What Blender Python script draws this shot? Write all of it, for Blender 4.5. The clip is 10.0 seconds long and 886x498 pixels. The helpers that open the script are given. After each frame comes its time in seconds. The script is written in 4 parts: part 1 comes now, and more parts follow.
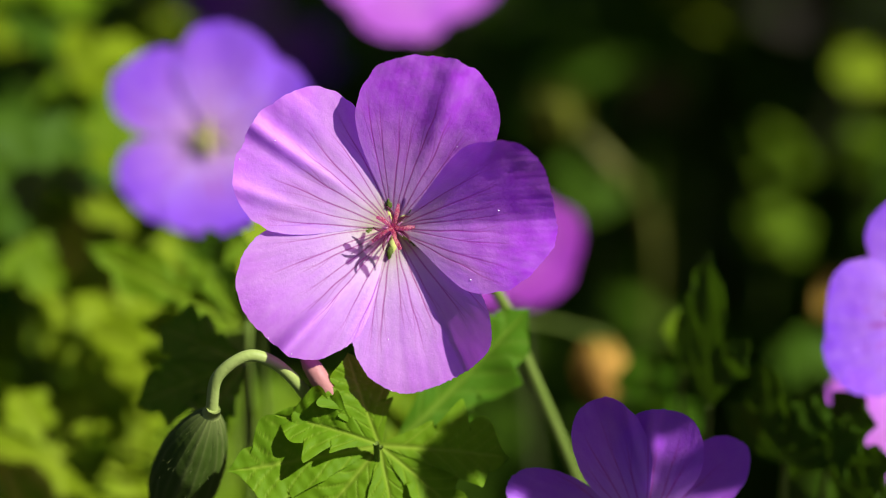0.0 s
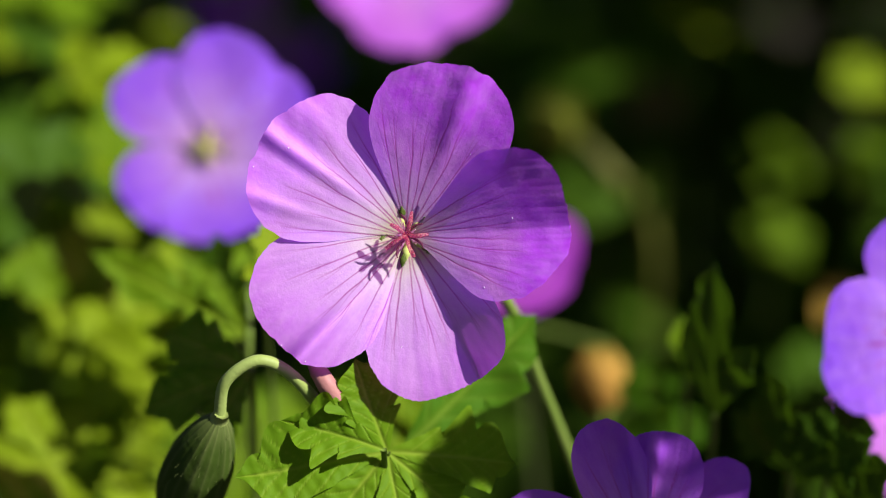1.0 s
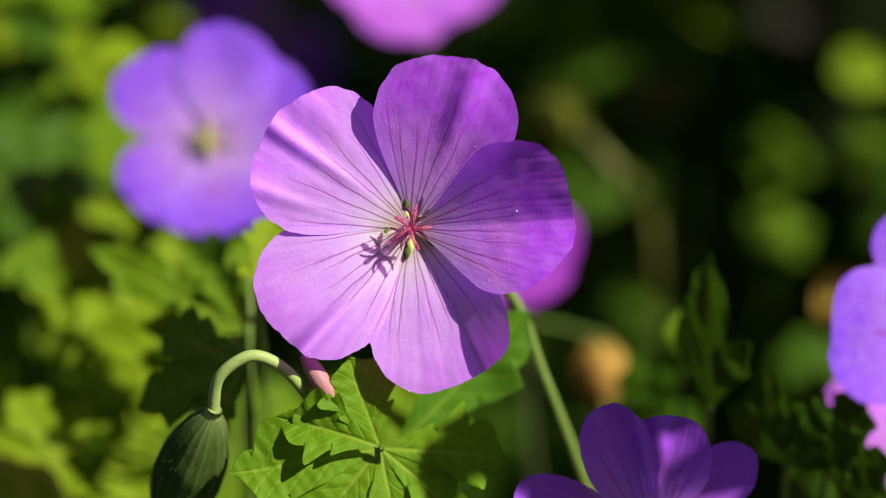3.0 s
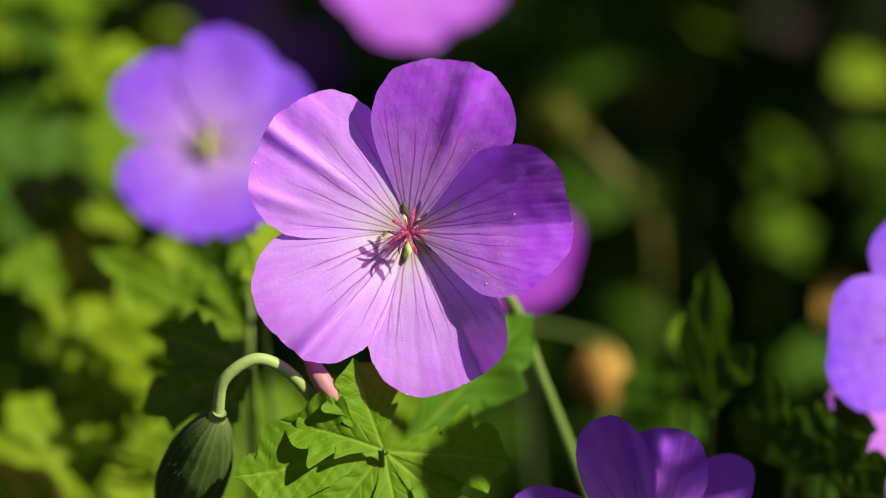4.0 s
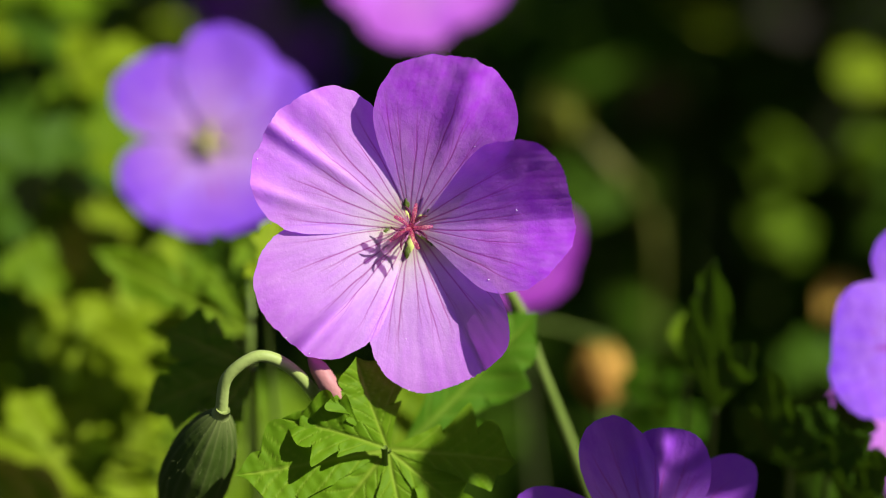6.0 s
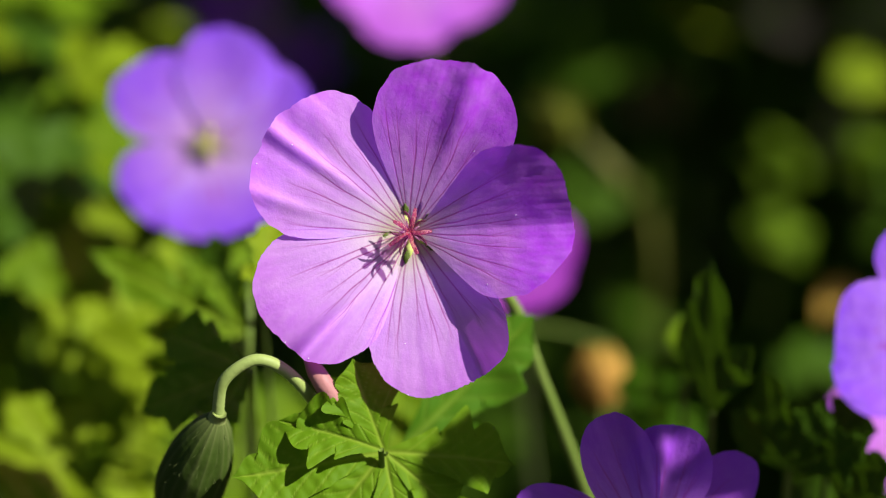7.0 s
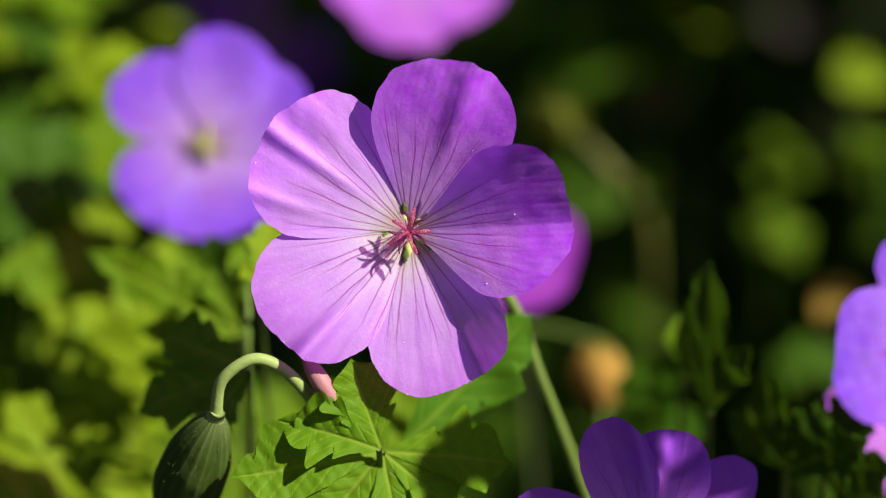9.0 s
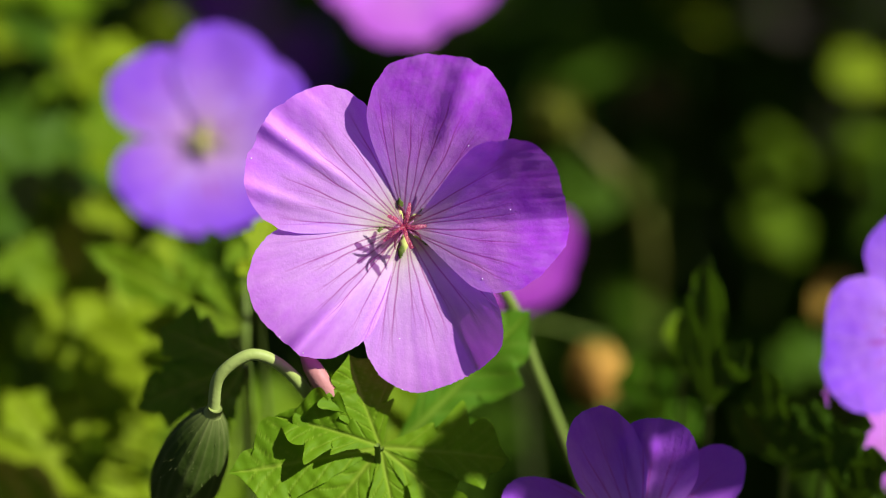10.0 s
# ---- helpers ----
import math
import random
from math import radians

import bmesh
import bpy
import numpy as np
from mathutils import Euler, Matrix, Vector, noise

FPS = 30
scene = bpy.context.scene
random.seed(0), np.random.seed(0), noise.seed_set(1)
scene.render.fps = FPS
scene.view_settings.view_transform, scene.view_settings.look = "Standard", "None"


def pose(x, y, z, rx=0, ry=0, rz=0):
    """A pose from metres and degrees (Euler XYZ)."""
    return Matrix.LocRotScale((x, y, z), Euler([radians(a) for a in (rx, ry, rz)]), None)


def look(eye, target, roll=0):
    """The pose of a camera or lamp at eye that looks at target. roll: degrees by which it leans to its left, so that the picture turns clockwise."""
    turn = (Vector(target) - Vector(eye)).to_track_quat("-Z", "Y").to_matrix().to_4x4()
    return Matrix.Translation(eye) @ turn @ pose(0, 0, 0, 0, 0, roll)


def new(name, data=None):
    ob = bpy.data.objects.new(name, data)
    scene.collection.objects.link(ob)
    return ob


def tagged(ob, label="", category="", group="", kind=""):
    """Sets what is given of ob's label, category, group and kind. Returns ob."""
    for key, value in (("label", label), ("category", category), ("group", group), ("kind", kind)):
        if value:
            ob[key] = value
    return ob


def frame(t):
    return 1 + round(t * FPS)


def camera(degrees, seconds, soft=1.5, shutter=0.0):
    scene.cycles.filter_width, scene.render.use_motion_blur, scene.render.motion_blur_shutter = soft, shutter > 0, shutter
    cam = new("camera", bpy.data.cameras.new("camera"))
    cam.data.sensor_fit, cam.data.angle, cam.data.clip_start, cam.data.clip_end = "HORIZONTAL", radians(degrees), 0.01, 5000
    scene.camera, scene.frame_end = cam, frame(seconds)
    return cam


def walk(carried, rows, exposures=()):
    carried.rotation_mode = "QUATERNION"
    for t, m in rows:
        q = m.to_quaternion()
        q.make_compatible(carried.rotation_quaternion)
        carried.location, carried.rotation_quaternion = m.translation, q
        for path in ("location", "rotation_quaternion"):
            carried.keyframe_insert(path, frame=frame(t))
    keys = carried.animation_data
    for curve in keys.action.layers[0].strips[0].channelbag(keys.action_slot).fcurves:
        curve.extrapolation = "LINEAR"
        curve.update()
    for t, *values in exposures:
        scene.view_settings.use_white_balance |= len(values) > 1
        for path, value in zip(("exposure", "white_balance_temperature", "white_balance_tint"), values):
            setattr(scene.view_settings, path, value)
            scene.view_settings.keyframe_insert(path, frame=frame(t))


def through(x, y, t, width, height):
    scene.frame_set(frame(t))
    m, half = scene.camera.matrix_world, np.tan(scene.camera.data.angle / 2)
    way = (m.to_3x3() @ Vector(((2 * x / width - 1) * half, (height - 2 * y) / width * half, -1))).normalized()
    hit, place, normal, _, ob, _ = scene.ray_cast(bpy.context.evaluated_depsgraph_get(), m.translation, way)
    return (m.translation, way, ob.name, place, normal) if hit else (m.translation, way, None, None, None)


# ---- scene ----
# The bed's tilted frame: origin in the main flower, x to the east, y up the slope of the view, z towards the viewer (centimetres).
TILT = 32.0
BED = Matrix.Translation((0, 0, 0.36)) @ pose(0, 0, 0, 90 - TILT)
CM = BED @ Matrix.Diagonal((0.01, 0.01, 0.01, 1))


def bed(x, y, z):
    """A place in the world from centimetres in the bed's tilted frame."""
    return CM @ Vector((x, y, z))


# camera: a hand-held telephoto lens close to the flower; small tremors of the hand in degrees
cam = camera(20, 10.0, soft=0.95)
TREMOR = [(0, 0.000, 0.000), (0.5, 0.066, -0.026), (1, 0.184, 0.000), (1.5, 0.079, 0.033), (2, 0.006, 0.020), (2.5, -0.006, 0.007), (4, 0.106, 0.027), (4.5, 0.079, 0.027), (5, 0.026, 0.007), (5.5, 0.033, 0.033), (7, 0.125, 0.007), (7.5, 0.138, -0.013), (8, 0.119, -0.026), (8.5, 0.112, -0.033), (9, 0.119, -0.033), (9.5, 0.092, -0.059), (10, 0.033, -0.072)]
walk(cam, [(t, BED @ pose(0, 0, 0.34, up, left)) for t, up, left in TREMOR])
cam.data.dof.use_dof = True
cam.data.dof.focus_distance = 0.3345
cam.data.dof.aperture_fstop = 6.3

# ---- light ----
SUN = (BED.to_3x3() @ Vector((0.61, 0.50, 0.51))).normalized()
world = bpy.data.worlds.new("sky")
scene.world = world
world.use_nodes = True
sky = world.node_tree.nodes.new("ShaderNodeTexSky")
sky.sky_type, sky.sun_disc = "NISHITA", False
sky.sun_elevation = math.asin(SUN.z)
sky.sun_rotation = math.atan2(SUN.x, SUN.y)
world.node_tree.links.new(sky.outputs[0], world.node_tree.nodes["Background"].inputs[0])
world.node_tree.nodes["Background"].inputs[1].default_value = 0.029
lamp = bpy.data.lights.new("sun", "SUN")
lamp.energy, lamp.angle, lamp.color = 5.0, radians(0.53), (1.0, 0.97, 0.92)
sun = new("sun", lamp)
sun.matrix_world = look(SUN * 10, (0, 0, 0))
scene.view_settings.exposure = 1.10

# ---- materials ----


class Nodes:
    """A small node builder."""

    def __init__(self, name):
        self.m = bpy.data.materials.new(name)
        self.m.use_nodes = True
        self.t = self.m.node_tree
        self.t.nodes.clear()
        self.out = self.add("OutputMaterial")

    def add(self, kind, **sets):
        n = self.t.nodes.new("ShaderNode" + kind)
        for k, v in sets.items():
            if k == "blend":
                n.blend_type = v
            elif k == "op":
                n.operation = v
            elif k == "attr":
                n.attribute_name = v
            else:
                n.inputs[k.replace("_", " ")].default_value = v
        return n

    def link(self, a, b):
        self.t.links.new(a, b)

    def attr(self, name):
        return self.add("Attribute", attr=name).outputs["Fac"]

    def noise(self, scale, detail=4.0, rough=0.55, src=None):
        n = self.add("TexNoise", Scale=scale, Detail=detail, Roughness=rough)
        if src is None:
            src = self.add("TexCoord").outputs["Object"]
        self.link(src, n.inputs["Vector"])
        return n.outputs["Fac"]

    def ramp(self, fac, stops):
        n = self.add("ValToRGB")
        e = n.color_ramp.elements
        while len(e) < len(stops):
            e.new(0.5)
        for el, (p, c) in zip(e, stops):
            el.position = p
            el.color = (*c, 1) if len(c) == 3 else c
        self.link(fac, n.inputs[0])
        return n.outputs[0]

    def mix(self, fac, a, b, blend="MIX"):
        n = self.t.nodes.new("ShaderNodeMix")
        n.data_type, n.blend_type = "RGBA", blend
        for sock, v in ((n.inputs[0], fac), (n.inputs[6], a), (n.inputs[7], b)):
            if isinstance(v, bpy.types.NodeSocket):
                self.link(v, sock)
            elif isinstance(v, tuple):
                sock.default_value = (*v, 1)
            else:
                sock.default_value = v
        return n.outputs[2]

    def math(self, op, a, b=0.0):
        n = self.add("Math", op=op)
        for sock, v in ((n.inputs[0], a), (n.inputs[1], b)):
            if isinstance(v, bpy.types.NodeSocket):
                self.link(v, sock)
            else:
                sock.default_value = v
        return n.outputs[0]

    def bump(self, height, strength, distance):
        n = self.add("Bump", Strength=strength, Distance=distance)
        self.link(height, n.inputs["Height"])
        return n.outputs[0]

    def thin(self, color, through_color, share, rough, spec, normal=None, clear=0.0, tint=(1, 1, 1), deep=0.0):
        """A thin living surface: light is reflected and shines through."""
        p = self.add("BsdfPrincipled", Roughness=rough)
        p.inputs["Specular IOR Level"].default_value = spec
        self.link(color, p.inputs["Base Color"])
        p.inputs["Subsurface Weight"].default_value = deep
        p.inputs["Subsurface Radius"].default_value = (1.0, 0.25, 1.0)
        p.inputs["Subsurface Scale"].default_value = 0.0009
        p.subsurface_method = "BURLEY"
        tr = self.add("BsdfTranslucent")
        self.link(through_color, tr.inputs["Color"])
        if normal is not None:
            self.link(normal, p.inputs["Normal"])
        mx = self.add("MixShader")
        mx.inputs[0].default_value = share
        self.link(p.outputs[0], mx.inputs[1])
        self.link(tr.outputs[0], mx.inputs[2])
        last = mx.outputs[0]
        if clear:
            tp = self.add("BsdfTransparent", Color=(*tint, 1))
            m2 = self.add("MixShader")
            m2.inputs[0].default_value = clear
            self.link(last, m2.inputs[1])
            self.link(tp.outputs[0], m2.inputs[2])
            last = m2.outputs[0]
        self.link(last, self.out.inputs[0])
        return self.m

    def solid(self, color, rough, spec=0.4, normal=None):
        p = self.add("BsdfPrincipled", Roughness=rough)
        p.inputs["Specular IOR Level"].default_value = spec
        self.link(color, p.inputs["Base Color"])
        if normal is not None:
            self.link(normal, p.inputs["Normal"])
        self.link(p.outputs[0], self.out.inputs[0])
        return self.m


def n_mid(a, b):
    return tuple(0.35 * p + 0.65 * q for p, q in zip(a, b))


def petal_material(name, throat, inner, middle, rim, through, share=0.36):
    n = Nodes(name)
    rad, vein = n.attr("rad"), n.attr("vein")
    big = n.noise(120, 3)
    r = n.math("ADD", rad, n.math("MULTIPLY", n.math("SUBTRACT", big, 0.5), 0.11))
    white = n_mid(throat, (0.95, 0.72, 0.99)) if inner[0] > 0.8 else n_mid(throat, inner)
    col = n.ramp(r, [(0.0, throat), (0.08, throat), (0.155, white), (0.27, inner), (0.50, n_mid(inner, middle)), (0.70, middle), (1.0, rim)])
    fine = n.noise(1100, 5, 0.65)
    col = n.mix(n.math("MULTIPLY", fine, 0.42), col, n.mix(0.5, col, (0.30, 0.07, 0.55)))
    place = n.add("CombineXYZ")
    n.link(n.math("MULTIPLY", n.attr("fan"), 6.5), place.inputs[0])
    n.link(n.math("MULTIPLY", rad, 3.0), place.inputs[1])
    n.link(n.math("MULTIPLY", big, 1.5), place.inputs[2])
    streak = n.noise(1.6, 6, 0.62, place.outputs[0])
    mark = n.ramp(streak, [(0.36, (0, 0, 0)), (0.66, (1, 1, 1))])
    col = n.mix(mark, n.mix(0.20, col, rim), n.mix(0.20, col, inner))
    col = n.mix(n.math("MULTIPLY", vein, 0.88), col, (0.32, 0.008, 0.19))
    thr = n.mix(0.8, col, through)
    h = n.math("ADD", n.math("MULTIPLY", n.noise(2000, 4, 0.7), 0.85), n.math("MULTIPLY", n.noise(420, 4), 0.5))
    h = n.math("ADD", h, n.math("MULTIPLY", streak, 0.30))
    return n.thin(col, thr, share, 0.46, 0.30, n.bump(h, 0.55, 0.00016), 0.15, (0.44, 0.14, 1.0))


def leaf_material(name, deep, light, vein_col, through, share=0.34, rough=0.55):
    n = Nodes(name)
    vein = n.attr("vein")
    col = n.mix(n.noise(55, 4), deep, light)
    col = n.mix(n.math("MULTIPLY", n.noise(520, 5, 0.7), 0.35), col, n.mix(0.6, col, (0.02, 0.05, 0.008)))
    col = n.mix(n.math("MULTIPLY", vein, 0.42), col, vein_col)
    thr = n.mix(0.5, col, through)
    h = n.math("SUBTRACT", n.math("MULTIPLY", n.noise(700, 4), 0.7), vein)
    return n.thin(col, thr, share, rough, 0.05, n.bump(h, 0.5, 0.0003))


def stem_material(name, a, b, c):
    n = Nodes(name)
    col = n.mix(n.noise(60, 3), a, b)
    col = n.mix(n.math("MULTIPLY", n.noise(240, 3), 0.5), col, c)
    return n.solid(col, 0.5, 0.14, n.bump(n.noise(1600, 3), 0.4, 0.0002))


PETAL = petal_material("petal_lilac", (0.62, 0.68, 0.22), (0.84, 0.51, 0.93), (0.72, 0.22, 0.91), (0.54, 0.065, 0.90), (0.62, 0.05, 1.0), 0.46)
PETAL_BLUE = petal_material("petal_violet", (0.40, 0.38, 0.13), (0.60, 0.34, 0.72), (0.33, 0.105, 0.80), (0.22, 0.055, 0.82), (0.20, 0.03, 0.8))
PETAL_DEEP = petal_material("petal_deep", (0.42, 0.42, 0.2), (0.56, 0.24, 0.74), (0.40, 0.08, 0.72), (0.30, 0.05, 0.68), (0.44, 0.03, 0.66))
PETAL_PINK = petal_material("petal_pink", (0.5, 0.45, 0.3), (0.72, 0.36, 0.72), (0.62, 0.15, 0.74), (0.55, 0.10, 0.74), (0.55, 0.06, 0.7))
PETAL_MAGENTA = petal_material("petal_magenta", (0.5, 0.45, 0.3), (0.5, 0.15, 0.5), (0.42, 0.05, 0.50), (0.36, 0.03, 0.48), (0.4, 0.02, 0.45))
LEAF = leaf_material("leaf_green", (0.048, 0.108, 0.002), (0.108, 0.178, 0.003), (0.22, 0.29, 0.02), (0.34, 0.42, 0.004))
LEAF_FRESH = leaf_material("leaf_fresh_green", (0.062, 0.150, 0.004), (0.128, 0.220, 0.006), (0.27, 0.34, 0.04), (0.33, 0.44, 0.008))
LEAF_COOL = leaf_material("leaf_cool_green", (0.030, 0.100, 0.004), (0.070, 0.165, 0.006), (0.20, 0.29, 0.03), (0.22, 0.40, 0.008))
LEAF_YELLOW = leaf_material("leaf_yellow_green", (0.112, 0.178, 0.003), (0.180, 0.245, 0.005), (0.25, 0.29, 0.03), (0.34, 0.38, 0.006))
# the leaf green made darker, standing in for shade on leaves and thicket
LEAF_SHADED = leaf_material("leaf_shaded_green", (0.023, 0.058, 0.002), (0.041, 0.086, 0.003), (0.07, 0.12, 0.012), (0.10, 0.20, 0.005), 0.25)
LEAF_OLD = leaf_material("leaf_turned", (0.36, 0.13, 0.04), (0.48, 0.38, 0.05), (0.32, 0.18, 0.06), (0.38, 0.18, 0.03))
LEAF_BROWN = leaf_material("leaf_brown", (0.10, 0.075, 0.02), (0.13, 0.10, 0.03), (0.12, 0.09, 0.03), (0.12, 0.09, 0.02))
STEM = stem_material("stem_green", (0.085, 0.145, 0.016), (0.11, 0.17, 0.024), (0.14, 0.16, 0.05))
STEM_OLIVE = stem_material("stem_olive", (0.10, 0.115, 0.018), (0.13, 0.15, 0.02), (0.12, 0.10, 0.03))
STEM_PALE = stem_material("stem_pale", (0.20, 0.26, 0.06), (0.17, 0.24, 0.045), (0.30, 0.32, 0.14))
STEM_DARK = stem_material("stem_dark", (0.05, 0.08, 0.02), (0.08, 0.11, 0.03), (0.08, 0.06, 0.03))
SEPAL = leaf_material("sepal_green", (0.040, 0.066, 0.008), (0.068, 0.098, 0.013), (0.22, 0.24, 0.10), (0.2, 0.3, 0.05), 0.2)
SEPAL_BUD = leaf_material("sepal_bud", (0.030, 0.052, 0.008), (0.062, 0.098, 0.015), (0.20, 0.22, 0.08), (0.1, 0.16, 0.03), 0.2)
SEPAL_OLIVE = leaf_material("sepal_olive", (0.09, 0.105, 0.008), (0.14, 0.15, 0.012), (0.22, 0.23, 0.05), (0.25, 0.27, 0.02), 0.2)
PINK_BRACT = stem_material("bract_pink", (0.30, 0.10, 0.12), (0.32, 0.14, 0.14), (0.25, 0.16, 0.10))


def stigma_material():
    n = Nodes("stigma_red")
    col = n.mix(n.noise(300, 3), (0.44, 0.05, 0.09), (0.54, 0.12, 0.15))
    col = n.mix(n.ramp(n.noise(3200, 2), [(0.5, (0, 0, 0)), (0.62, (0.75, 0.75, 0.75))]), col, (0.66, 0.38, 0.38))
    return n.thin(col, n.mix(0.5, col, (0.8, 0.2, 0.4)), 0.35, 0.6, 0.15, n.bump(n.noise(3200, 2), 0.9, 0.00025), 0.58, (0.95, 0.6, 0.95))


def tissue_material(name, a, b, through, clear=0.5):
    n = Nodes(name)
    col = n.mix(n.noise(400, 3), a, b)
    return n.thin(col, n.mix(0.6, col, through), 0.4, 0.5, 0.2, None, clear, (0.95, 0.7, 0.97))


STIGMA = stigma_material()
ANTHER = tissue_material("anther_maroon", (0.09, 0.012, 0.04), (0.15, 0.03, 0.07), (0.4, 0.06, 0.2), 0.35)
FILAMENT = tissue_material("filament_pale", (0.60, 0.34, 0.44), (0.66, 0.46, 0.50), (0.9, 0.5, 0.8))
THROAT = stem_material("throat_yellow", (0.36, 0.33, 0.10), (0.42, 0.38, 0.14), (0.34, 0.34, 0.12))
NECTARY = stem_material("nectary_green", (0.36, 0.41, 0.10), (0.46, 0.50, 0.18), (0.28, 0.36, 0.07))
POLLEN = stem_material("pollen_grain", (0.75, 0.68, 0.75), (0.8, 0.75, 0.8), (0.7, 0.6, 0.7))


def soil_material():
    n = Nodes("soil")
    col = n.mix(n.noise(30, 6), (0.016, 0.012, 0.008), (0.044, 0.034, 0.022))
    return n.solid(col, 0.9, 0.2, n.bump(n.noise(120, 6), 0.8, 0.01))


SOIL = soil_material()

# ---- meshes ----


def ripple(x, y, scale, seed):
    """Smooth uneven waves between about -1 and 1."""
    rng = np.random.default_rng(seed)
    out = np.zeros(np.broadcast(x, y).shape)
    for k in range(7):
        a, f, p = rng.uniform(0, 6.28), scale * rng.uniform(0.6, 1.9), rng.uniform(0, 6.28)
        out = out + np.sin(f * (x * np.cos(a) + y * np.sin(a)) + p) / (1 + 0.4 * k)
    return out / 2.4


def grid(nu, nv, wrap=False):
    a = np.arange(nu * nv).reshape(nu, nv)
    b = np.roll(a, -1, 1) if wrap else a[:, 1:]
    a0 = a if wrap else a[:, :-1]
    return np.stack([a0[:-1], a0[1:], b[1:], b[:-1]], -1).reshape(-1, 4)


def moved(v, m):
    m = np.array(m)
    return v @ m[:3, :3].T + m[:3, 3]


def mesh_object(name, v, f, material, parent, label="", attrs=None, origin=None):
    """One mesh object under a thing, from world vertices."""
    at = Vector(parent["base"]) if origin is None else Vector(origin)
    me = bpy.data.meshes.new(name)
    me.from_pydata((np.asarray(v) - np.array(at)).tolist(), [], f.tolist() if hasattr(f, "tolist") else f)
    for key, values in (attrs or {}).items():
        me.attributes.new(key, "FLOAT", "POINT").data.foreach_set("value", np.asarray(values, dtype=np.float32).ravel())
    me.polygons.foreach_set("use_smooth", [True] * len(me.polygons))
    me.materials.append(material)
    ob = new(name, me)
    ob.parent = parent
    ob["base"] = tuple(at)
    if origin is not None:
        ob.location = at - Vector(parent["base"])
    if label:
        ob["label"] = label
    return ob


def thing(name, base, label, category, group="", kind=""):
    """An Empty at the thing's base, in world metres."""
    ob = new(name)
    ob.empty_display_size = 0.01
    ob.location = base
    ob["base"] = tuple(base)
    return tagged(ob, label, category, group, kind)


def smooth_line(points, n):
    """A smooth line through a few points (Catmull-Rom)."""
    p = np.array(points, dtype=float)
    p = np.vstack([2 * p[0] - p[1], p, 2 * p[-1] - p[-2]])
    out = []
    for i in range(1, len(p) - 2):
        for t in np.linspace(0, 1, n, endpoint=(i == len(p) - 3)):
            a, b, c, d = p[i - 1:i + 3]
            out.append(0.5 * (2 * b + (c - a) * t + (2 * a - 5 * b + 4 * c - d) * t * t + (3 * b - a - 3 * c + d) * t ** 3))
    return np.array(out)


def tube(line, radii, sides=10, lumps=0.0, seed=0):
    """A tapered, closed tube along a line."""
    line = np.array(line, dtype=float)
    n = len(line)
    r = np.interp(np.linspace(0, 1, n), np.linspace(0, 1, len(radii)), radii)
    tan = np.gradient(line, axis=0)
    tan /= np.linalg.norm(tan, axis=1)[:, None]
    up = np.array([0.31, 0.22, 0.92])
    v = []
    for k in range(n):
        a = np.cross(tan[k], up)
        a /= np.linalg.norm(a)
        b = np.cross(tan[k], a)
        up = np.cross(a, tan[k])
        ang = np.linspace(0, 2 * np.pi, sides, endpoint=False)
        rr = r[k] * (1 + lumps * ripple(np.cos(ang) * 2, np.sin(ang) * 2 + k * 0.5, 2, seed))
        v.append(line[k] + rr[:, None] * (np.cos(ang)[:, None] * a + np.sin(ang)[:, None] * b))
    v = np.vstack(v + [line[:1], line[-1:]])
    f = grid(n, sides, True).tolist()
    e = n * sides
    f += [[e, (j + 1) % sides, j] for j in range(sides)]
    f += [[e + 1, (n - 1) * sides + j, (n - 1) * sides + (j + 1) % sides] for j in range(sides)]
    return v, f


